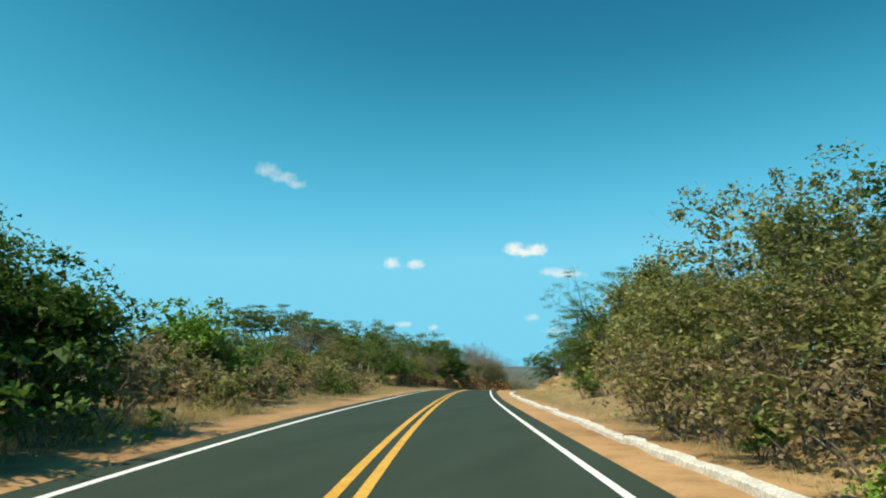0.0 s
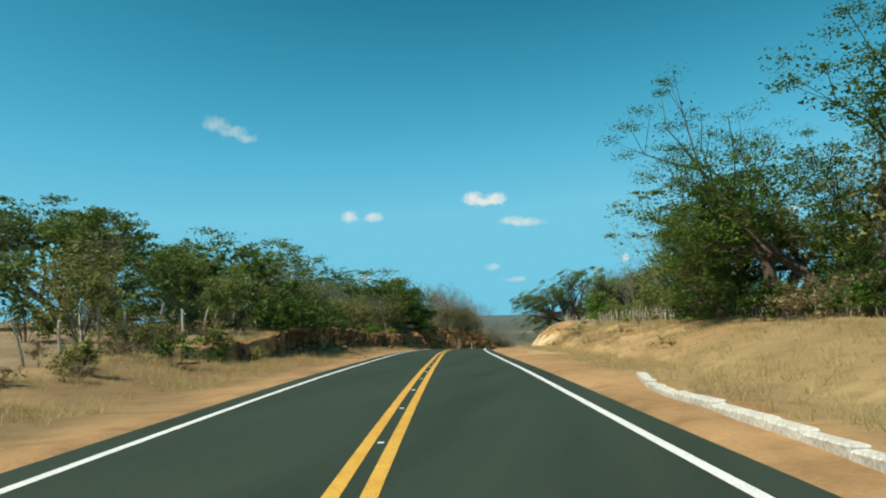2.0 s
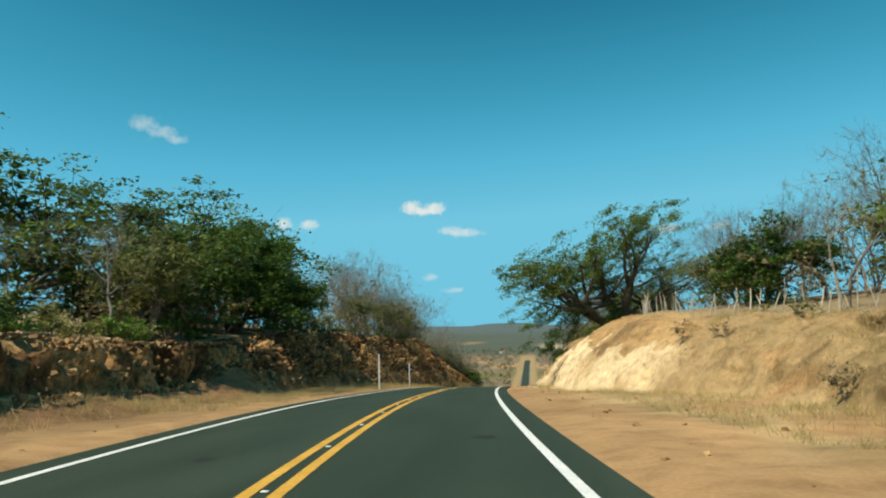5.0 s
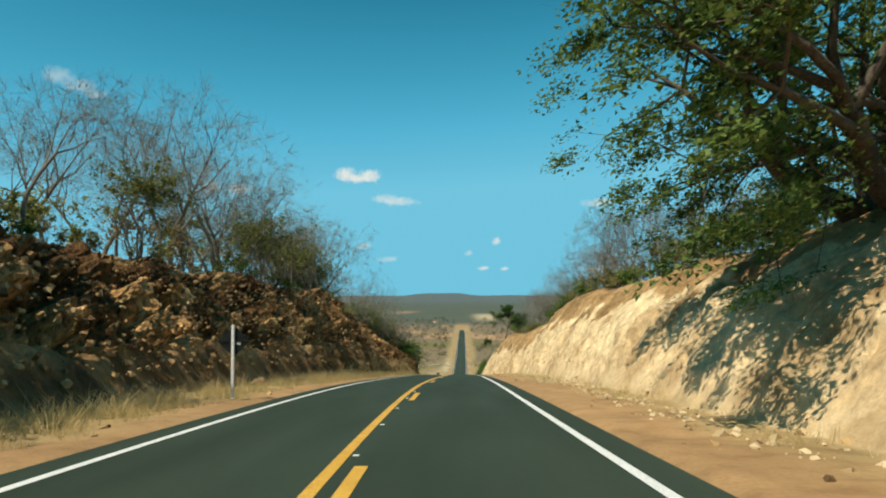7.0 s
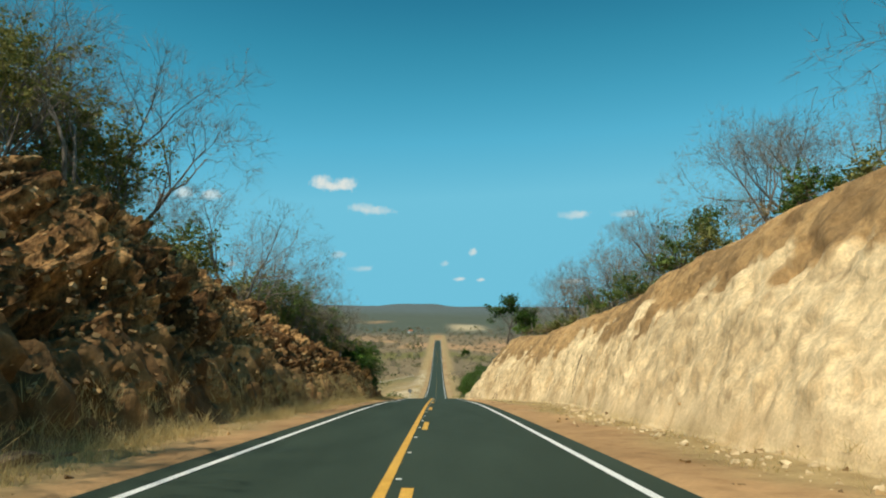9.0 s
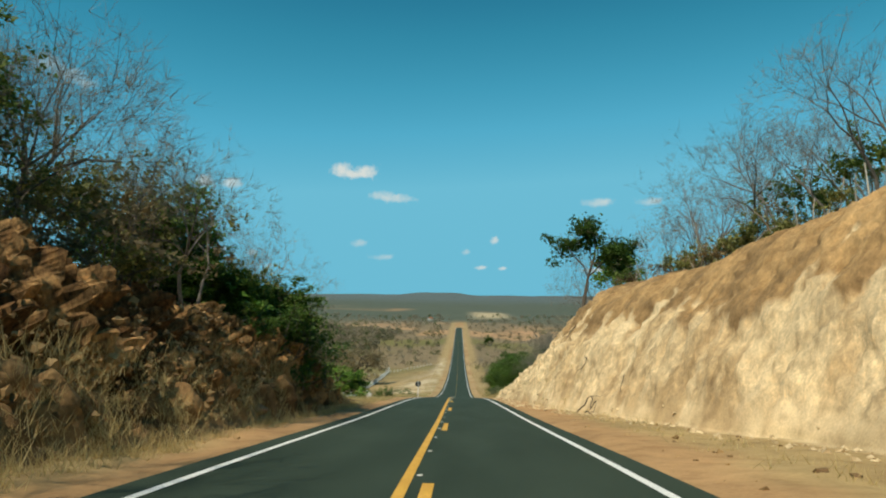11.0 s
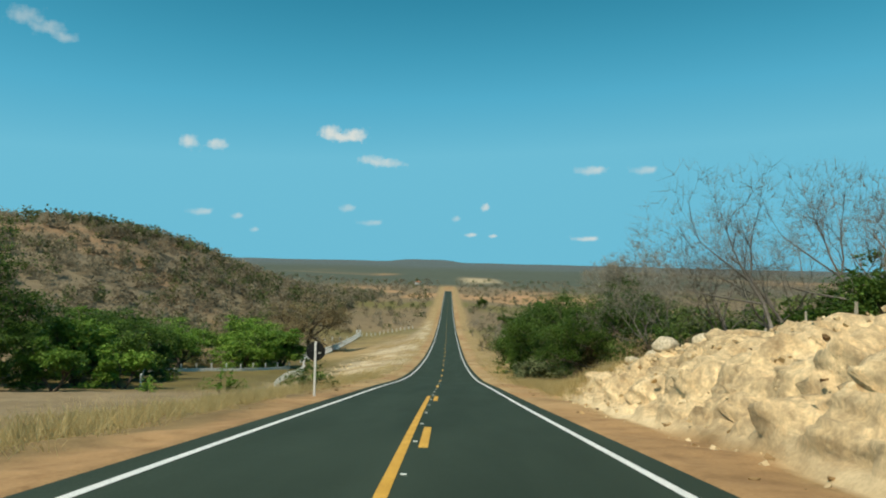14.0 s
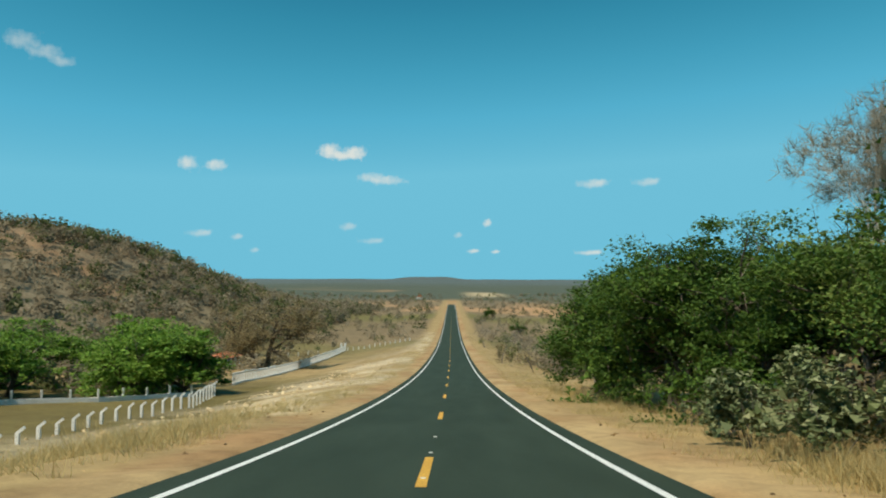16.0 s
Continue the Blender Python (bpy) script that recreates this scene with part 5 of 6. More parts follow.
def grass(name, seed, bands, tall, material, label, blades=6):
    rng = np.random.default_rng(seed)
    ss, oo = [], []
    for s0, s1, o0, o1, n in bands:
        s, o = rng.uniform(s0, s1, n), o0 + (o1 - o0) * rng.random(n)
        ok = fbm(s / 2.2, o / 2.2, 77, 3) + 0.25 * rng.normal(size=n) > -0.12
        ss.append(s[ok]), oo.append(o[ok])
    s, o = np.concatenate(ss), np.concatenate(oo)
    p = on_road(s, o)
    p[:, 2] = ground_z(s, o) - 0.02
    n = len(s)
    c = np.repeat(p, blades, 0) + rng.normal(size=(n * blades, 3)) * np.array([0.13, 0.13, 0])
    h = np.repeat(rng.uniform(*tall, n), blades) * rng.uniform(0.5, 1.15, n * blades)
    az = rng.uniform(0, 2 * np.pi, n * blades)
    side = np.stack([np.cos(az), np.sin(az), 0 * az], -1) * (0.005 + 0.009 * h)[:, None]
    lean = rng.normal(size=(n * blades, 3)) * 0.55
    lean[:, 2] = 1
    tip = c + lean * h[:, None]
    v = np.stack([c - side, c + side, tip], 1)
    return tagged(new(name, raw_mesh(name, v.reshape(-1, 3), np.zeros((0, 4)), material, np.arange(3 * len(c)).reshape(-1, 3))), label, "grass", kind="stuff")


grass("dry_grass", 31, [(4, 60, -5.8, -12, 2800), (60, 110, -5.8, -12, 4200), (110, 155, -7.0, -9.5, 700), (150, 182, -5.5, -8.8, 2200), (175, 330, -5.2, -7.6, 6400), (300, 440, -5.6, -16, 6500),
                        (4, 45, 6.0, 12, 900), (45, 90, 6.0, 18, 3600), (90, 165, 7.5, 17, 6500), (160, 330, 6.0, 8.0, 900), (368, 470, 5.7, 13, 3600), (415, 470, -6, -9, 600),
                        (470, 640, -6, -10, 1200), (470, 640, 6, 12, 1500)], (0.12, 0.38), STRAW, "tufts of dry straw-coloured grass along the verges", 10)
grass("tall_dry_grass", 32, [(10, 30, -6.2, -8.5, 350), (170, 310, -5.8, -7.8, 2600), (386, 440, 7.5, 12, 700), (372, 402, 6.4, 9.5, 2600), (330, 420, -6.6, -14, 1800), (345, 410, -6.0, -8.5, 1500)], (0.35, 0.75), STRAW, "tall dry grass stalks at the road edge", 9)


# ---------------------------------------------------------------- rock and stones
ROCK_RED = leafy("broken_red_rock", (0.13, 0.075, 0.034), (0.30, 0.185, 0.085), (0.56, 0.37, 0.18), 0.0)
ROCK_PALE = leafy("pale_broken_rock", (0.36, 0.275, 0.16), (0.50, 0.39, 0.24), (0.60, 0.49, 0.31), 0.0)
CONCRETE = grainy("weathered_white_concrete", (0.50, 0.47, 0.40), (0.72, 0.69, 0.61), 1.4, 18, 0.9, 0.4, 0.02)
WHITEWASH = grainy("whitewashed_concrete", (0.70, 0.69, 0.65), (0.84, 0.83, 0.80), 1.5, 20, 0.85, 0.2, 0.01)
STAKE_WOOD = grainy("sun_bleached_wood", (0.42, 0.365, 0.285), (0.60, 0.54, 0.44), 6, 40, 0.9, 0.4, 0.01)
ROOT_WOOD = grainy("dark_root_bark", (0.06, 0.042, 0.03), (0.12, 0.085, 0.06), 6, 30, 0.95, 0.4, 0.02)
PLATE_BACK = grainy("black_sign_back", (0.012, 0.014, 0.014), (0.022, 0.024, 0.024), 5, 30, 0.45, 0.05, 0.003)
SIGN_FACE = grainy("sign_face_paint", (0.62, 0.40, 0.04), (0.68, 0.45, 0.06), 5, 30, 0.5, 0.05, 0.003)
ROOF_TILE = grainy("terracotta_roof_tile", (0.42, 0.15, 0.07), (0.56, 0.24, 0.12), 1.2, 9, 0.85, 0.4, 0.04)
WALL_WHITE = grainy("white_house_wall", (0.68, 0.66, 0.62), (0.80, 0.79, 0.75), 0.6, 12, 0.9, 0.2, 0.01)
DARK_WOOD = grainy("dark_shutter_wood", (0.09, 0.06, 0.04), (0.14, 0.10, 0.07), 3, 30, 0.7, 0.2, 0.01)


def stones(name, seed, places, size, material, label, flat=0.75):
    """Angular stones, half sunk: bent boxes, each an island of its own."""
    rng = np.random.default_rng(seed)
    n = len(places)
    cube = np.array([(x, y, z) for x in (-1, 1) for y in (-1, 1) for z in (-1, 1)], float)
    face = np.array([(0, 1, 3, 2), (4, 6, 7, 5), (0, 4, 5, 1), (2, 3, 7, 6), (0, 2, 6, 4), (1, 5, 7, 3)])
    sz = (rng.uniform(0, 1, n) ** 2.2 * (size[1] - size[0]) + size[0])[:, None, None]
    v = cube[None] * rng.uniform(0.35, 1.15, (n, 8, 3)) * np.array([1, 1, flat])
    ax, ay, az = (rng.uniform(-q, q, n) for q in (0.7, 0.7, 3.2))
    for a, i, j in ((ax, 1, 2), (ay, 0, 2), (az, 0, 1)):
        c, s = np.cos(a)[:, None], np.sin(a)[:, None]
        vi, vj = v[:, :, i].copy(), v[:, :, j].copy()
        v[:, :, i], v[:, :, j] = vi * c - vj * s, vi * s + vj * c
    v = v * sz * 0.5 + places[:, None]
    quads = (face[None] + (np.arange(n) * 8)[:, None, None]).reshape(-1, 4)
    return tagged(new(name, raw_mesh(name, v.reshape(-1, 3), quads, material)), label, "rocks", kind="stuff")


def face_places(rng, n, s0, s1, side, u0=0.03, u1=0.98, out=0.25):
    s = rng.uniform(s0, s1, n)
    toe, top, h = section(s, side)
    u = rng.uniform(u0, u1, n)
    o = side * (toe + (top - toe) * u)
    p = on_road(s, o - side * out)
    p[:, 2] = ground_z(s, o)
    return p


_r = np.random.default_rng(51)
stones("red_cut_rock", 52, np.concatenate([face_places(_r, 5000, 166, 298, -1, 0.10, 0.98, 0.05), face_places(_r, 2200, 98, 168, -1, 0.64, 0.84, 0.08)]), (0.05, 0.26), ROCK_RED, "broken red-brown rock standing out of the cutting")
stones("pale_rubble", 54, np.concatenate([face_places(_r, 520, 344, 382, 1, -0.1, 1.2, 0.0), face_places(_r, 200, 296, 338, 1, -0.10, 0.03, 0.0)]), (0.03, 0.20), ROCK_PALE, "pale rubble tumbled at the end of the cutting")
_s, _o = _r.uniform(100, 420, 900), _r.choice([-1, 1], 900) * _r.uniform(4.8, 9.0, 900)
_p = on_road(_s, _o)
_p[:, 2] = ground_z(_s, _o)
stones("verge_stones", 55, _p, (0.04, 0.2), ROCK_RED, "small loose stones on the dirt verge", 0.6)
_s = _r.uniform(178, 335, 1500)
_o = section(_s, 1)[0] - 1.0 + 0.45 * _r.normal(size=1500) + 0.5 * fbm(_s / 6.0, _s * 0, 91, 2)
_p = on_road(_s, _o)
_p[:, 2] = ground_z(_s, _o)
stones("fallen_crumbs", 57, _p, (0.03, 0.22), ROCK_PALE, "pale crumbs fallen along the foot of the bank", 0.6)
_s, _o = _r.uniform(412, 520, 500), -_r.uniform(9.5, 20, 500)
_p = on_road(_s, _o)
_p[:, 2] = ground_z(_s, _o)
stones("white_field_stones", 56, _p, (0.06, 0.5), ROCK_PALE, "white stones strewn below the fence", 0.6)


def boulder(s, o, size, seed, label, squash=0.7, material=ROCK_PALE):
    bm = bmesh.new()
    bmesh.ops.create_icosphere(bm, subdivisions=3, radius=size / 2)
    for v in bm.verts:
        q = v.co * (2.2 / size) + Vector((seed * 7.1, 0, 0))
        v.co *= 1 + 0.28 * noise.noise(q) + 0.14 * noise.noise(q * 2.6)
        v.co.z *= squash
    me = bpy.data.meshes.new("boulder")
    bm.to_mesh(me)
    bm.free()
    for f in me.polygons:
        f.use_smooth = True
    me.materials.append(material)
    ob = new("boulder", me)
    ob.matrix_world = Matrix.Translation(spot(s, o, size * squash * 0.3))
    return tagged(ob, label, "boulder", "boulders at the foot of the banks")


BOULDER_WHITE = grainy("pale_boulder_stone", (0.50, 0.41, 0.27), (0.66, 0.57, 0.42), 1.5, 12, 0.9, 0.6, 0.04)
boulder(366, 12.4, 1.0, 1, "large pale rounded boulder on the mound", 0.6, BOULDER_WHITE)
for k, (s, o, z) in enumerate(((371, 10.4, 0.9), (373.5, 10.0, 0.8), (376, 9.4, 1.0), (366, 10.9, 1.0), (367, 9.6, 1.0), (378, 8.6, 0.7), (365, 11.6, 0.8), (351, 12.4, 0.8))):
    boulder(s, o, z, k + 2, "pale angular rock at the end of the cutting", 0.75, BOULDER_WHITE)
BOULDER_RED = grainy("red_boulder_stone", (0.22, 0.13, 0.075), (0.36, 0.23, 0.135), 1.5, 12, 0.95, 0.6, 0.05)
for k, (s, o, z) in enumerate(((178, -8.4, 0.6), (207, -7.9, 0.6), (228, -7.2, 0.6), (143, -8.8, 0.6), (118, -8.9, 0.6), (262, -6.6, 0.5), (290, -6.2, 0.5))):
    boulder(s, o, z, k + 20, "rough red-brown boulder at the foot of the cutting", 0.75, BOULDER_RED)


# ---------------------------------------------------------------- kerb along the right verge
def box_mesh(name, x, y, z, material, bevel=0.0, jitter=0.0, seed=0):
    """A box standing on z = 0, its edges bevelled and its corners a little off."""
    rng = random.Random(seed)
    bm = bmesh.new()
    bmesh.ops.create_cube(bm, size=1)
    for v in bm.verts:
        v.co = Vector((v.co.x * x, v.co.y * y, (v.co.z + 0.5) * z)) + Vector([rng.uniform(-jitter, jitter) for _ in range(3)])
    if bevel:
        bmesh.ops.bevel(bm, geom=bm.edges[:], offset=bevel, segments=1, affect="EDGES")
    me = bpy.data.meshes.new(name)
    bm.to_mesh(me)
    bm.free()
    me.materials.append(material)
    return me


def along(s, o, h=0.0, turn=0.0, tilt=0.0, scale=(1, 1, 1)):
    """A pose at a station, y along the road."""
    a = float(np.interp(s, LINE_S, _head))
    p = on_road(s, o)
    return Matrix.LocRotScale(Vector((float(p[0]), float(p[1]), float(ground_z(s, o)) + h)), Euler((math.atan(float(np.interp(s, LINE_S, _slope))) + tilt, 0, a + turn)), Vector(scale))


kerb = empty_at("kerb", spot(40, 5.3), label="weathered white concrete kerb beside the dirt verge", category="kerb", kind="structure")
kerb_meshes = [box_mesh("kerb_stone", 0.24, 1.04, 0.28, CONCRETE, 0.025, 0.02, k) for k in range(5)]


def kerb_offset(s):
    return float(np.interp(s, [0, 30, 62, 70, 74, 77], [5.25, 5.2, 5.15, 5.3, 5.7, 6.3]))


kr = random.Random(5)
for k in range(72):
    s = 3 + k * 1.03
    ob = new("kerb_stone", kr.choice(kerb_meshes))
    ob.parent = kerb
    ob.matrix_parent_inverse = kerb.matrix_world.inverted()
    da = kerb_offset(s + 0.5) - kerb_offset(s - 0.5)
    ob.matrix_basis = along(s, kerb_offset(s), -0.15 + kr.uniform(-0.02, 0.02), -math.atan(da) + kr.uniform(-0.02, 0.02))


def broken_edge(s0, s1, o, wide, tall, seed, material):
    """A low wall with a rough top that follows the road."""
    s = np.arange(s0, s1, 0.14)
    out = o + 0.10 * fbm(s / 2.2, 0 * s, seed, 3)
    up = tall * (0.75 + 1.1 * fbm(s / 0.9, 0 * s, seed + 1, 3)) * sstep(s0, s0 + 1.5, s) * (1 - sstep(s1 - 2.5, s1, s))
    side = wide / 2 * (1 + 0.5 * fbm(s / 0.6, 0 * s, seed + 2, 2))
    rim = [(out + side, -0.25 + 0 * s), (out + side * 0.95, up * 0.7), (out + side * 0.55, up), (out - side * 0.5, up * 1.04), (out - side, up * 0.75), (out - side, -0.25 + 0 * s)]
    v = np.stack([on_road(s, q, h) for q, h in rim], 1)
    return raw_mesh("stone_drain", v.reshape(-1, 3), grid_quads(len(s), len(rim)), material)


for s0, s1 in ((208, 227.5), (229, 234)):
    tagged(new("stone_drain", broken_edge(s0, s1, -6.85, 0.42, 0.26, int(s0), BOULDER_RED)), "low broken stone drain edge below the rock face", "drain", kind="structure")

# ---------------------------------------------------------------- marks on the asphalt
stud_mesh = box_mesh("road_stud", 0.09, 0.07, 0.02, STUD, 0.008)
for k in range(90):
    s = 58 + k * 3.91
    ob = new("road_stud", stud_mesh)
    ob.parent = road
    p = on_road(s, 0.0, 0.0)
    ob.matrix_basis = Matrix.LocRotScale(Vector(p), Euler((math.atan(float(np.interp(s, LINE_S, _slope))), 0, float(np.interp(s, LINE_S, _head)))), None)


def tar_mark(s, o, long, wide, seed):
    rng = random.Random(seed)
    n = 22
    pts = []
    for k in range(n):
        a = 2 * math.pi * k / n
        q = rng.uniform(0.35, 1.15)
        pts.append(on_road(s + math.sin(a) * long / 2 * q, o + math.cos(a) * wide / 2 * q, 0.005))
    me = bpy.data.meshes.new("tar_mark")
    me.from_pydata([tuple(p) for p in pts], [], [list(range(n))])
    me.materials.append(PATCH)
    ob = new("tar_mark", me)
    ob.parent = road


for k, q in enumerate(((78.9, 1.7, 0.5, 1.5), (82.8, 2.9, 0.3, 0.5), (81.4, 2.7, 0.3, 0.4), (141.3, 2.6, 0.7, 0.5), (138.9, -1.6, 0.6, 0.5), (195.6, 1.1, 0.5, 0.5), (193.7, 3.0, 0.6, 0.5),
                       (192.7, 3.5, 0.6, 0.5), (338.8, 0.8, 0.8, 0.5), (360.3, -0.8, 0.4, 0.35), (386.2, -1.4, 0.4, 0.6), (321.2, -1.7, 0.8, 1.1), (321.9, -0.3, 0.6, 0.7), (96, 1.4, 0.4, 0.3))):
    tar_mark(*q, k)


# ---------------------------------------------------------------- road signs
def disc(bm, n, r, y0, y1, cx=0.0, cz=0.0, turn=0.0):
    rings = [[bm.verts.new((cx + r * math.cos(turn + 2 * math.pi * k / n), y, cz + r * math.sin(turn + 2 * math.pi * k / n))) for k in range(n)] for y in (y0, y1)]
    bm.faces.new(rings[0])
    bm.faces.new(rings[1][::-1])
    for k in range(n):
        bm.faces.new((rings[0][k], rings[1][k], rings[1][(k + 1) % n], rings[0][(k + 1) % n]))


def bar(bm, x0, x1, y0, y1, z0, z1, bevel=0.0):
    m = Matrix.Translation(((x0 + x1) / 2, (y0 + y1) / 2, (z0 + z1) / 2)) @ Matrix.Diagonal((x1 - x0, y1 - y0, z1 - z0, 1))
    q = bmesh.ops.create_cube(bm, size=1, matrix=m)
    if bevel:
        edges = list({e for v in q["verts"] for e in v.link_edges})
        bmesh.ops.bevel(bm, geom=edges, offset=bevel, segments=1, affect="EDGES")


def road_sign(s, o, tall, shape, size, label):
    """Seen from behind: a white post, a black plate with its stiffening bar and a small white sticker."""
    root = empty_at("road_sign", spot(s, o), float(np.interp(s, LINE_S, _head)), label=label, category="road sign", group="road signs and marker posts")
    bm = bmesh.new()
    bar(bm, -0.045, 0.045, -0.045, 0.045, -0.4, tall, 0.008)
    part("post", bm, WHITEWASH, root, "white-painted square post")
    if shape:
        n, turn, mid = (28, 0.0, tall - size * 0.5) if shape == "round" else (4, 0.0, tall - size * 0.5)
        bm = bmesh.new()
        disc(bm, n, size / 2, 0.05, 0.054, 0, mid, turn)
        plate = part("plate", bm, PLATE_BACK, root, "black sign plate seen from behind")
        bm = bmesh.new()
        disc(bm, n, size / 2 * 0.97, 0.055, 0.057, 0, mid, turn)
        part("face", bm, SIGN_FACE, plate)
        bm = bmesh.new()
        bar(bm, -size * 0.44, -0.05, 0.02, 0.05, mid - 0.02, mid + 0.02)
        bar(bm, 0.05, size * 0.44, 0.02, 0.05, mid - 0.02, mid + 0.02)
        part("stiffener", bm, PLATE_BACK, plate)
        bm = bmesh.new()
        bar(bm, 0.10, 0.22, 0.044, 0.049, mid - 0.10, mid + 0.02)
        part("sticker", bm, WHITEWASH, plate, "small white sticker")
    return root


road_sign(195.0, -5.35, 2.25, "diamond", 1.0, "diamond road sign on a white post, black back")
road_sign(178.4, -5.0, 2.45, "", 0, "plain white marker post in dry grass")
road_sign(367.8, -5.0, 2.3, "round", 0.82, "round road sign on a white post, black back")


# ---------------------------------------------------------------- stake fences
def stick_mesh(name, tall, r, seed, material, bends=3):
    """A rough stick, a little crooked, cut off unevenly."""
    rng = np.random.default_rng(seed)
    p = np.array([0.0, 0, -0.3])
    d = unit(np.array([rng.normal() * 0.05, rng.normal() * 0.05, 1.0]))
    segs = []
    for k in range(bends):
        q = p + d * (tall + 0.3) / bends
        segs.append((*p, *q, r * (1 - 0.12 * k), r * (1 - 0.12 * (k + 1))))
        p, d = q, unit(d + rng.normal(size=3) * np.array([0.07, 0.07, 0]))
    a = np.array(segs)
    n = 6
    rings = []
    ang = np.arange(n) * 2 * np.pi / n
    for k in range(bends + 1):
        c, rr = (a[k, 0:3], a[k, 6]) if k < bends else (a[-1, 3:6], a[-1, 7])
        ring = c + rr * np.stack([np.cos(ang), np.sin(ang), 0 * ang], -1) * rng.uniform(0.85, 1.15, (n, 1))
        if k == bends:
            ring[:, 2] += 0.5 * rr * np.cos(ang)
        rings.append(ring)
    v = np.concatenate(rings)
    i = np.arange(n)
    quads = np.concatenate([np.stack([i, (i + 1) % n, (i + 1) % n + n, i + n], -1) + n * k for k in range(bends)])
    top = np.array([(n * bends, n * bends + j, n * bends + j + 1) for j in range(1, n - 1)])
    return raw_mesh(name, v, quads, material, top)


stake_meshes = [stick_mesh("stake", 1.15 + 0.10 * k, 0.028 + 0.005 * (k % 3), k, STAKE_WOOD) for k in range(7)]
post_meshes = [stick_mesh("fence_post", 1.5 + 0.1 * k, 0.06 + 0.008 * k, 40 + k, STAKE_WOOD) for k in range(4)]


def stake_fence(s0, s1, offset, step, label, seed, meshes, name="stake", lean=0.10, scale=(0.75, 1.2)):
    rng = random.Random(seed)
    root = empty_at("stake_fence", spot((s0 + s1) / 2, offset((s0 + s1) / 2)), label=label, category="fence")
    inv = root.matrix_world.inverted()
    s = s0
    while s < s1:
        o = offset(s) + rng.uniform(-0.12, 0.12)
        ob = new(name, rng.choice(meshes))
        ob.parent = root
        ob.matrix_parent_inverse = inv
        k = rng.uniform(*scale)
        ob.matrix_basis = Matrix.LocRotScale(spot(s, o, -0.02), Euler((rng.gauss(0, lean), rng.gauss(0, lean), rng.uniform(0, 6.3))), Vector((1.1, 1.1, k)))
        s += step * rng.uniform(0.6, 1.5)
    return root


def right_top(extra):
    return lambda s: float(section(s, 1)[1]) + extra


stake_fence(66, 122, right_top(0.5), 0.5, "rough grey stake fence leaning along the grass bank", 1, stake_meshes, scale=(0.7, 1.1))
stake_fence(122, 188, right_top(0.7), 0.6, "tall uneven fence of pale wooden stakes on the bank", 2, stake_meshes, scale=(0.65, 1.0))
stake_fence(282, 336, right_top(1.3), 1.1, "sparse fence of crooked stakes above the cutting", 3, stake_meshes, lean=0.16)
stake_fence(76, 112, lambda s: -13.2, 2.2, "old fence of weathered wooden posts in dry grass", 4, post_meshes, "fence_post")
stake_fence(352, 384, lambda s: 15.2, 3.0, "wooden fence posts on the pale mound", 6, post_meshes, "fence_post")


# ---------------------------------------------------------------- roots and dead wood on the right bank
def wandering_stick(name, path, r, material, label, category):
    """A tapering wooden line through places on the ground: station, offset, height."""
    pts = [Vector(spot(s, o, h)) for s, o, h in path]
    fine = []
    for a, b in zip(pts, pts[1:]):
        for k in range(4):
            q = a.lerp(b, k / 4)
            fine.append(np.array(q + Vector((noise.noise(q * 1.7), noise.noise(q * 1.7 + Vector((9, 0, 0))), noise.noise(q * 1.7 + Vector((0, 9, 0))))) * min(0.12, 1.8 * r)))
    fine.append(np.array(pts[-1]))
    m = len(fine)
    segs = [(*fine[k], *fine[k + 1], r * (1 - 0.7 * k / m), r * (1 - 0.7 * (k + 1) / m)) for k in range(m - 1)]
    return tagged(new(name, tubes(name, segs, material)), label, category, "exposed roots" if category == "root" else "")


def face_spot(s, u, out=0.28):
    """A place a little proud of the right cutting's face, u of the way from its toe to its top."""
    toe, top, h = section(s, 1)
    o = float(toe + (top - toe) * u)
    return (s, o - out, float(rel_height(s, o) - rel_height(s, o - out)) + 0.04)


def root(points, r, label):
    wandering_stick("exposed_root", [face_spot(s, u) for s, u in points], r, ROOT_WOOD, label, "root")


root([(273.7, 0.26), (273.3, 0.235), (273.5, 0.20), (273.2, 0.165), (273.0, 0.13), (272.8, 0.10), (272.3, 0.07), (272.0, 0.03)], 0.04, "long dark root hanging down the pale bank")
root([(272.8, 0.12), (272.3, 0.10), (271.8, 0.085), (271.5, 0.05)], 0.025, "thin dark root hanging down the pale bank")
root([(304.0, 0.000), (303.6, 0.018), (303.3, 0.026), (303.2, 0.046), (302.9, 0.058), (302.6, 0.050), (302.55, 0.030), (302.4, 0.016), (302.2, 0.030), (302.0, 0.044), (301.8, 0.036), (301.75, 0.012), (301.5, 0.004)], 0.036,
     "thick dark curled root at the foot of the bank")
root([(302.9, 0.056), (302.3, 0.062), (301.7, 0.060), (301.0, 0.064)], 0.018, "thin dark root along the foot of the bank")
root([(302.8, 0.002), (302.5, 0.010), (302.2, 0.003), (301.9, 0.010), (301.7, 0.0)], 0.03, "dark knotted root at the foot of the bank")
root([(306.7, 0.21), (306.3, 0.205), (306.0, 0.195), (305.9, 0.175), (306.1, 0.16), (306.5, 0.15), (306.7, 0.14)], 0.03, "dark twisted root on the bank's face")
root([(299.8, 0.13), (299.7, 0.11), (299.6, 0.085), (299.4, 0.07)], 0.025, "thin dark root on the bank's face")
root([(313.4, 0.40), (313.6, 0.37), (313.9, 0.34), (313.8, 0.31)], 0.045, "dark root in a gully of the bank")
dr = random.Random(8)
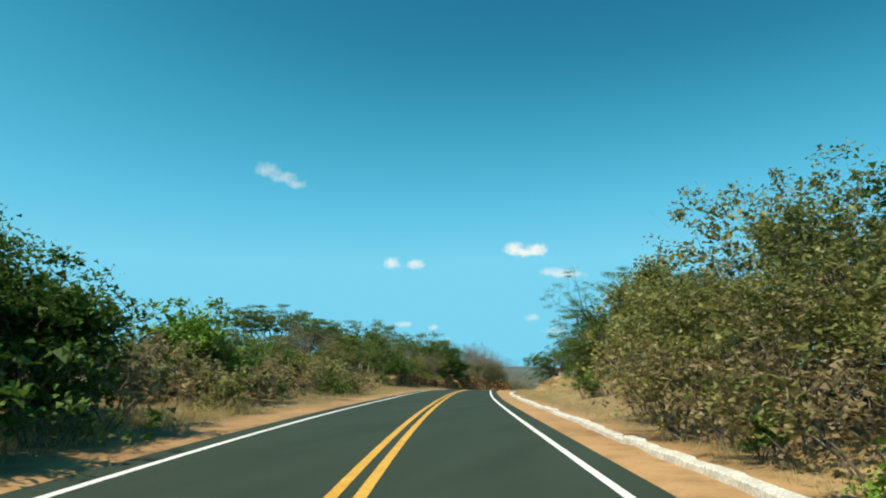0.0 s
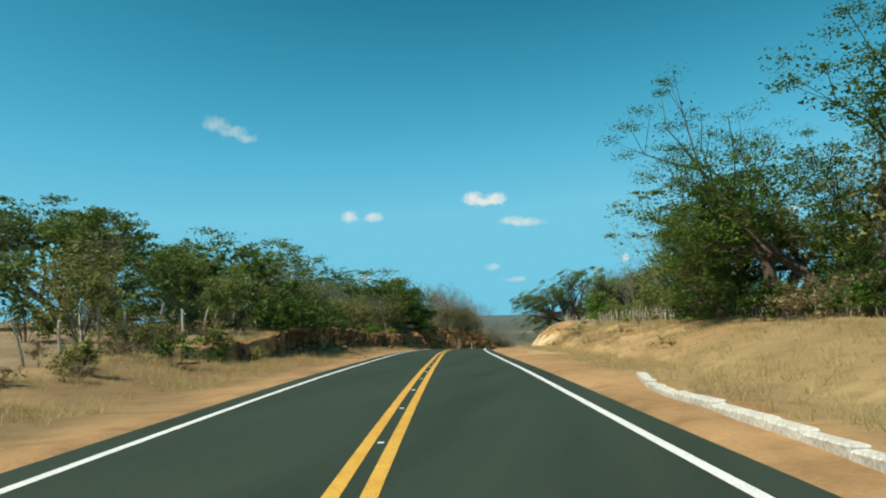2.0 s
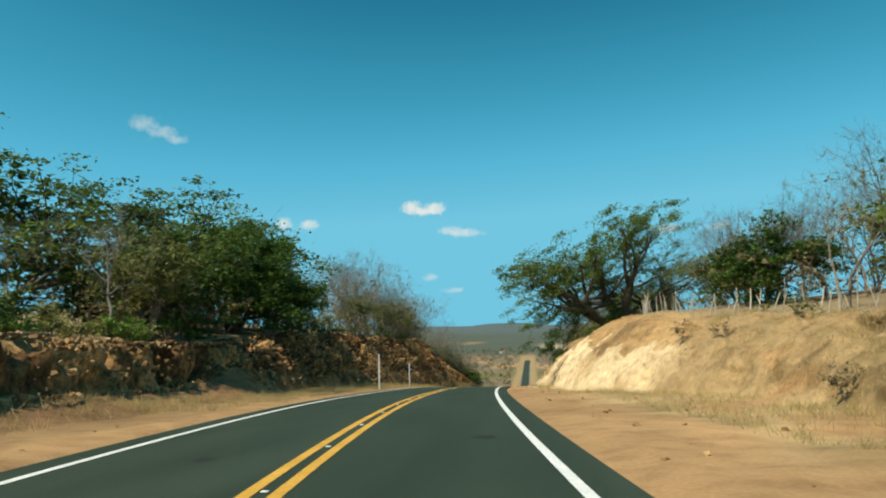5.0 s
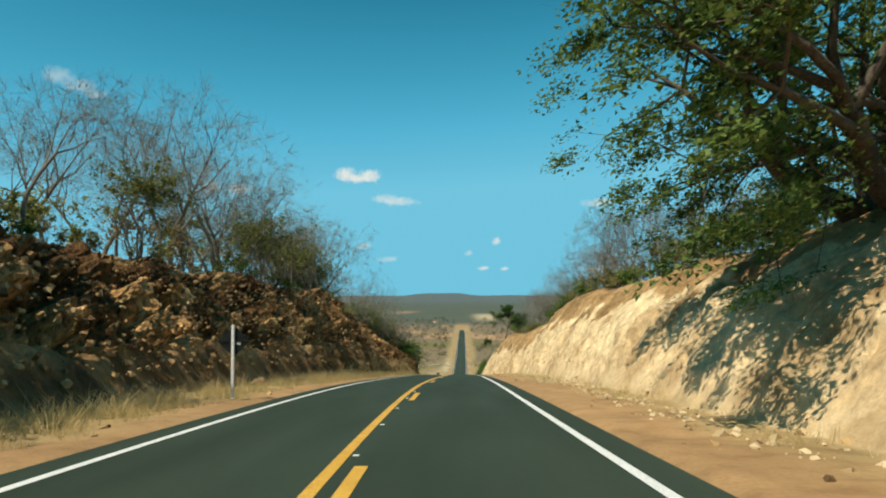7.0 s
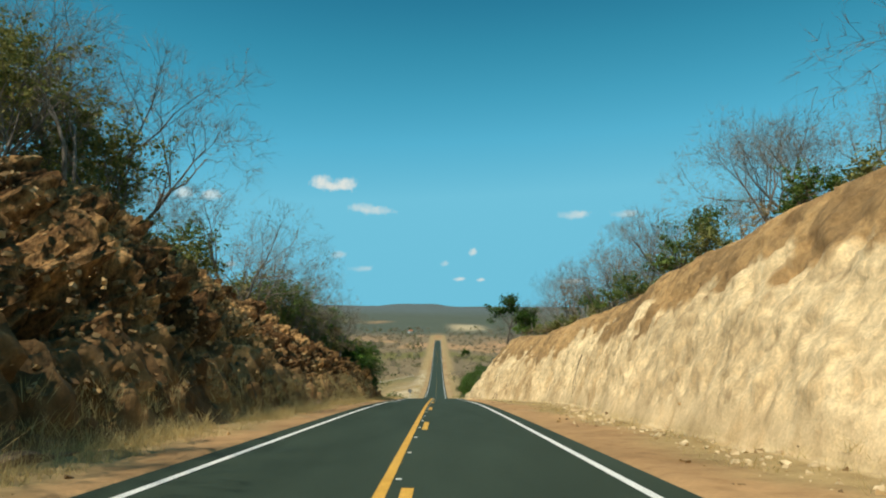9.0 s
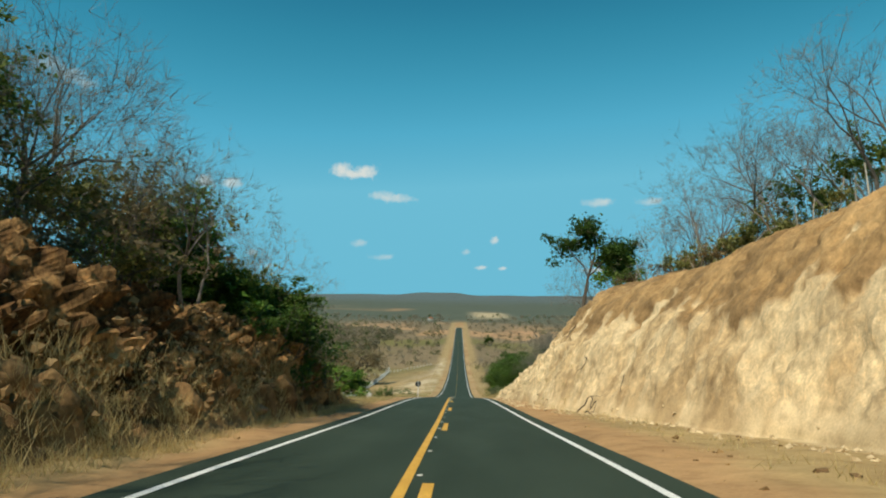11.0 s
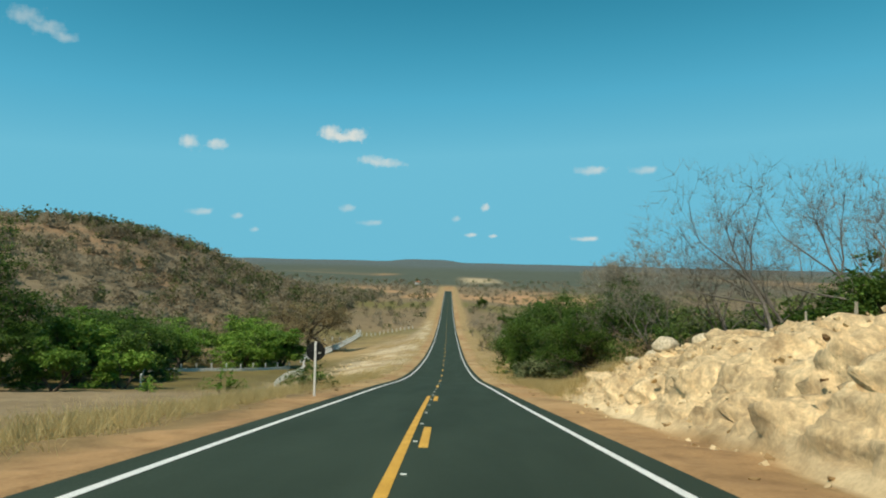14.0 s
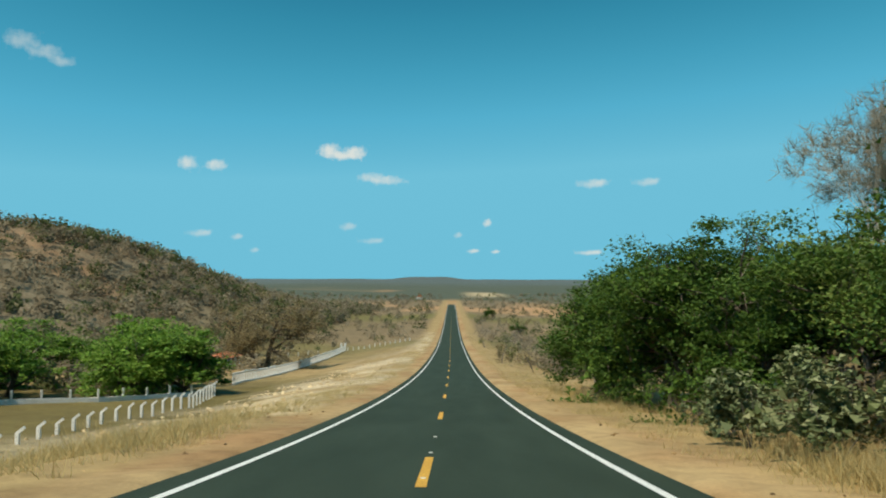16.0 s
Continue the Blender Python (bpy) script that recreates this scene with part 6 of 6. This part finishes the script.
for k in range(26):
    s = dr.uniform(262, 304)
    o = right_top(dr.uniform(-0.3, 1.8))(s)
    L, a = dr.uniform(1.2, 2.8), dr.uniform(-0.9, 0.5)
    p = [(s, o, 0.15), (s - L * math.cos(a) * 0.5, o + math.sin(a) * L * 0.4, 0.15 + L * 0.22), (s - L * math.cos(a), o + math.sin(a) * L * 0.8, 0.15 + L * dr.uniform(0.2, 0.5))]
    wandering_stick("dead_branch", p, dr.uniform(0.025, 0.05), BARK_PALE if k % 2 else STAKE_WOOD, "pale dead branch lying at the bank's edge", "branch")["group"] = "dead branches along the cutting"


# ---------------------------------------------------------------- the farm: fence of bent concrete posts
def bent_post():
    bm = bmesh.new()
    bar(bm, -0.085, 0.085, -0.085, 0.085, -0.3, 1.65, 0.01)
    bmesh.ops.create_cube(bm, size=1, matrix=Matrix.Translation((0.13, 0, 1.75)) @ Matrix.Rotation(radians(48), 4, "Y") @ Matrix.Diagonal((0.135, 0.13, 0.40, 1)))
    me = bpy.data.meshes.new("concrete_post")
    bm.to_mesh(me)
    bm.free()
    me.materials.append(WHITEWASH)
    return me


def straight_post(tall):
    bm = bmesh.new()
    bar(bm, -0.09, 0.09, -0.09, 0.09, -0.3, tall, 0.015)
    me = bpy.data.meshes.new("post")
    bm.to_mesh(me)
    bm.free()
    me.materials.append(WHITEWASH)
    return me


BENT, PLAIN, PICKET = bent_post(), straight_post(1.25), straight_post(1.7)
WIRE = grainy("galvanised_wire", (0.35, 0.35, 0.34), (0.5, 0.5, 0.48), 8, 60, 0.5, 0, 0, 0.8)


def farm_fence(line, step, mesh, label, plinth=0.25, wires=(), name="post", sink=((0, 0), (1, 0)), rail=None):
    """Posts along a line of stations and offsets, on a low plinth."""
    pts = [spot(s, o) for s, o in line]
    root = empty_at("farm_fence", pts[0], label=label, category="fence")
    inv = root.matrix_world.inverted()
    tops = []
    for a, b in zip(line, line[1:]):
        pa, pb = spot(*a), spot(*b)
        n = max(1, round((pb - pa).length / step))
        turn = math.atan2(pb.y - pa.y, pb.x - pa.x) - math.pi / 2
        for k in range(n + (b == line[-1])):
            f = k / n
            q = spot(a[0] + (b[0] - a[0]) * f, a[1] + (b[1] - a[1]) * f, -float(np.interp(a[0] + (b[0] - a[0]) * f, *zip(*sink))))
            ob = new(name, mesh)
            ob.parent = root
            ob.matrix_parent_inverse = inv
            ob.matrix_basis = Matrix.LocRotScale(q, Euler((0, 0, turn)), None)
            tops.append(q)
    for band, lo, hi in (("plinth", -0.3, plinth), ("rail", *rail) if rail else ("rail", 0, 0)):
        if hi <= lo or (band == "plinth" and not plinth):
            continue
        v, quads = [], []
        for k, q in enumerate(tops):
            d = (tops[min(k + 1, len(tops) - 1)] - tops[max(k - 1, 0)]).normalized()
            side = Vector((-d.y, d.x, 0)) * 0.09
            v += [q - side + Vector((0, 0, lo)), q - side + Vector((0, 0, hi)), q + side + Vector((0, 0, hi)), q + side + Vector((0, 0, lo))]
            if k:
                i = 4 * k
                quads += [(i - 4 + j, i - 4 + (j + 1) % 4, i + (j + 1) % 4, i + j) for j in range(4)]
        ob = new(band, raw_mesh(band, [tuple(x) for x in v], quads, WHITEWASH))
        ob.parent = root
        ob.matrix_parent_inverse = inv
    for h in wires:
        segs = [(*(a + Vector((0, 0, h))), *(b + Vector((0, 0, h))), 0.006, 0.006) for a, b in zip(tops, tops[1:])]
        ob = new("wire", tubes("wire", segs, WIRE))
        ob.parent = root
        ob.matrix_parent_inverse = inv
    return root


farm_fence([(416, -18.6), (429, -20.6), (446, -21.7), (462, -25.0)], 2.1, BENT, "white concrete fence posts with bent tops on a low plinth", 0.16, (), "concrete_post", ((416, 1.15), (429, 0.95), (446, 0.55), (478, 0.0)))
farm_fence([(486, -30.6), (493, -31.0), (608, -33.5)], 1.0, PICKET, "long white fence of close concrete pickets", 0.22, (), "picket", rail=(1.52, 1.66))
farm_fence([(609, -32.6), (620, -23.5), (631, -14.2)], 2.4, PLAIN, "white posts of the fence across the field", 0.0)
farm_fence([(462, -27.5), (455, -34), (447, -46), (440, -62)], 2.6, PLAIN, "white fence posts on a low wall in the farmyard", 0.45)
farm_fence([(590, -33), (575, -52), (560, -72)], 3.2, PLAIN, "white posts of the far field fence", 0.0)
farm_fence([(415, -33.2), (423, -36.4)], 8.6, PLAIN, "two white posts with a rail beside the yard", 0.0, rail=(1.0, 1.14))
for q in ((610.0, -33.6), (607.4, -34.4)):
    root = empty_at("gate_pillar", spot(*q), label="white square gate pillar with a cap", category="pillar", group="gate pillars")
    bm = bmesh.new()
    bar(bm, -0.25, 0.25, -0.25, 0.25, -0.3, 2.2, 0.02)
    part("shaft", bm, WHITEWASH, root)
    bm = bmesh.new()
    bar(bm, -0.34, 0.34, -0.34, 0.34, 2.2, 2.38, 0.03)
    part("cap", bm, WHITEWASH, root)


# ---------------------------------------------------------------- houses
def house(s, o, x, y, eaves, ridge, turn, label, porch=True, seed=3):
    """Rendered walls with openings, a hipped tile roof of raised courses and a porch on posts; origin on the ground."""
    root = empty_at("house", spot(s, o, 0.1), float(turn), label=label, category="house", group="farm buildings")
    t = 0.18
    opens = [(-x * 0.32, 1.0, 0.9, 2.0), (-x * 0.06, 0.9, 0.0, 2.05), (x * 0.24, 1.2, 0.9, 2.0)]
    for name, yy, holes in (("front_wall", -y / 2, opens), ("back_wall", y / 2 - t, [])):
        bm = bmesh.new()
        xs = sorted({-x / 2, x / 2, *(c + k * w / 2 for c, w, z0, z1 in holes for k in (-1, 1))})
        zs = sorted({-0.4, eaves, *(q for c, w, z0, z1 in holes for q in (z0, z1))})
        for x0, x1 in zip(xs, xs[1:]):
            for z0, z1 in zip(zs, zs[1:]):
                if not any(abs((x0 + x1) / 2 - c) < w / 2 and q0 < (z0 + z1) / 2 < q1 for c, w, q0, q1 in holes):
                    bar(bm, x0, x1, yy, yy + t, z0, z1)
        bmesh.ops.remove_doubles(bm, verts=bm.verts[:], dist=0.0005)
        part(name, bm, WALL_WHITE, root)
    for xx in (-x / 2, x / 2 - t):
        bm = bmesh.new()
        bar(bm, xx, xx + t, -y / 2 + t, y / 2 - t, -0.4, eaves)
        part("side_wall", bm, WALL_WHITE, root)
    for k, (c, w, z0, z1) in enumerate(opens):
        bm = bmesh.new()
        bar(bm, c - w / 2 + 0.02, c + w / 2 - 0.02, -y / 2 + 0.08, -y / 2 + 0.13, z0 + 0.02, z1 - 0.02, 0.01)
        part("door" if z0 == 0 else "shutter", bm, DARK_WOOD, root, "dark wooden leaf")
    # hipped roof in overlapping tile courses
    over, n = 0.7, 14
    ax, ay = x / 2 + over, y / 2 + over + (1.2 if porch else 0)
    rx = max(x / 2 - y / 2, 0.3)
    v, quads = [], []
    for k in range(n):
        for f, lift in ((k / n, 0.0), ((k + 1.12) / n, -0.05)):
            f = min(f, 1)
            w, d, z = ax + (rx - ax) * f, ay * (1 - f) + 0.03, eaves - 0.15 + (ridge - eaves + 0.15) * f
            v += [(-w, -d, z + 0.06 + lift), (w, -d, z + 0.06 + lift), (w, d, z + 0.06 + lift), (-w, d, z + 0.06 + lift)]
    for i in range(0, 8 * n - 4, 4):
        quads += [(i + j, i + (j + 1) % 4, i + 4 + (j + 1) % 4, i + 4 + j) for j in range(4)]
    mesh_part("roof", raw_mesh("roof", v, quads, ROOF_TILE), root, "weathered terracotta tile roof")
    if porch:
        for k in range(5):
            bm = bmesh.new()
            px = -x / 2 + x * k / 4
            bar(bm, px - 0.08, px + 0.08, -y / 2 - 1.6, -y / 2 - 1.44, -0.3, eaves - 0.1, 0.01)
            part("porch_post", bm, WALL_WHITE, root)
    return root


house(399, -53.5, 11.0, 6.5, 2.4, 4.1, 1.2, "low white farmhouse with orange terracotta hip roof", True)
house(545, -51, 7, 4.5, 2.0, 2.9, 1.4, "small white outbuilding with a tiled roof", False)
house(472, -64, 8, 5, 2.5, 3.7, 1.1, "white farm shed behind the trees", False)
house(1420, -47, 16, 8, 3.4, 5.5, 1.5, "distant white house on the valley floor", False)


# ---------------------------------------------------------------- clouds
def cloud_material():
    m, n, l, b = mat("cloud_vapour", 1.0)
    n.remove(b)
    at = n.new("ShaderNodeAttribute")
    at.attribute_name = "puff"
    tc = n.new("ShaderNodeTexCoord")
    ns = node(n, "TexNoise", scale=0.028, detail=8)
    l.new(tc.outputs["Object"], ns.inputs["Vector"])
    a1 = n.new("ShaderNodeMath")
    a1.operation = "MULTIPLY_ADD"
    a1.inputs[1].default_value = 1.3
    l.new(ns.outputs[0], a1.inputs[0])
    off = n.new("ShaderNodeMath")
    off.operation = "SUBTRACT"
    off.inputs[1].default_value = 0.72
    l.new(at.outputs["Fac"], off.inputs[0]), l.new(off.outputs[0], a1.inputs[2])
    rmp = ramp(n, [(0.05, (0, 0, 0)), (0.95, (0.9, 0.9, 0.9))])
    l.new(a1.outputs[0], rmp.inputs[0])
    op = n.new("ShaderNodeMath")
    op.operation = "MULTIPLY"
    ob = n.new("ShaderNodeObjectInfo")
    l.new(rmp.outputs[0], op.inputs[0]), l.new(ob.outputs["Alpha"], op.inputs[1])
    em, tr, mx = n.new("ShaderNodeEmission"), n.new("ShaderNodeBsdfTransparent"), n.new("ShaderNodeMixShader")
    em.inputs[0].default_value, em.inputs[1].default_value = (0.86, 0.94, 0.94, 1), 0.88
    l.new(op.outputs[0], mx.inputs[0]), l.new(tr.outputs[0], mx.inputs[1]), l.new(em.outputs[0], mx.inputs[2])
    l.new(mx.outputs[0], n["Material Output"].inputs[0])
    return m


CLOUD = cloud_material()
CLOUD_EYE, CLOUD_FAR = Vector((-12, 145, -11)), 4750.0


def cloud(az, el, lobes, label, thick=1.0):
    """A far cloud: soft lobes (across, up, width, height in degrees) at an azimuth and an elevation."""
    k = CLOUD_FAR * math.pi / 180
    verts, quads, dens = [], [], []
    for j, (cx, cy, w, h) in enumerate(lobes):
        n = 12
        g = np.linspace(-1, 1, n)
        u, v = np.meshgrid(g, g)
        base = len(verts)
        for a, b in zip(u.ravel(), v.ravel()):
            verts.append(((cx + a * w / 2) * k, j * 6.0, (cy + b * h / 2) * k))
            dens.append(max(0.0, 1 - (a * a + b * b) ** 0.8 - (0.25 if b < -0.3 else 0) * abs(b)))
        quads += [tuple(q + base) for q in grid_quads(n, n)]
    me = raw_mesh("cloud", verts, quads, CLOUD, smooth=True)
    at = me.attributes.new("puff", "FLOAT", "POINT")
    at.data.foreach_set("value", np.array(dens, np.float32))
    ob = new("cloud", me)
    d = Vector((math.sin(radians(az)) * math.cos(radians(el)), math.cos(radians(az)) * math.cos(radians(el)), math.sin(radians(el))))
    ob.matrix_world = Matrix.Translation(CLOUD_EYE + d * CLOUD_FAR) @ d.to_track_quat("Y", "Z").to_matrix().to_4x4()
    ob.color = (1, 1, 1, thick)
    ob.visible_shadow = False
    return tagged(ob, label, "cloud", kind="structure")


cloud(-8.73, 9.89, [(-1.0, 0.1, 2.2, 1.5), (0.9, 0.0, 2.4, 1.3), (0, -0.25, 4.2, 0.9)], "small white fair-weather cloud with two heads")
cloud(-19.24, 8.54, [(-1.0, 0.05, 1.7, 1.4), (1.0, 0, 2.1, 1.1)], "pair of small white cloud puffs", 0.8)
cloud(-5.91, 7.88, [(-0.5, 0.1, 2.8, 1.0), (0.7, -0.1, 3.4, 0.9)], "thin flat white cloud", 0.65)
cloud(-30.3, 15.45, [(-0.8, 0.4, 2.6, 1.6), (0.6, -0.1, 2.6, 1.3), (1.6, -0.6, 2.0, 0.9)], "wispy slanting white cloud", 0.42)
for az, el, w, h, k in ((10.75, 7.3, 3.0, 0.9, 0.5), (14.8, 7.3, 2.4, 0.8, 0.4), (2.6, 4.35, 0.9, 0.8, 0.7), (1.5, 2.15, 1.2, 0.45, 0.75), (3.25, 2.1, 0.9, 0.4, 0.75), (10.5, 2.0, 2.6, 0.5, 0.7),
                        (-8.4, 4.0, 1.6, 0.8, 0.35), (-6.5, 2.9, 2.4, 0.6, 0.3), (0.3, 3.4, 0.9, 0.6, 0.35), (-16.7, 3.1, 1.1, 0.6, 0.45), (-19.4, 3.3, 2.2, 0.7, 0.4), (-15.4, 2.1, 0.9, 0.5, 0.35)):
    cloud(az + 0.05, el + 0.13, [(0, 0, w, h), (w * 0.15, h * 0.1, w * 0.6, h * 0.9)], "small faint white cloud near the horizon", k)
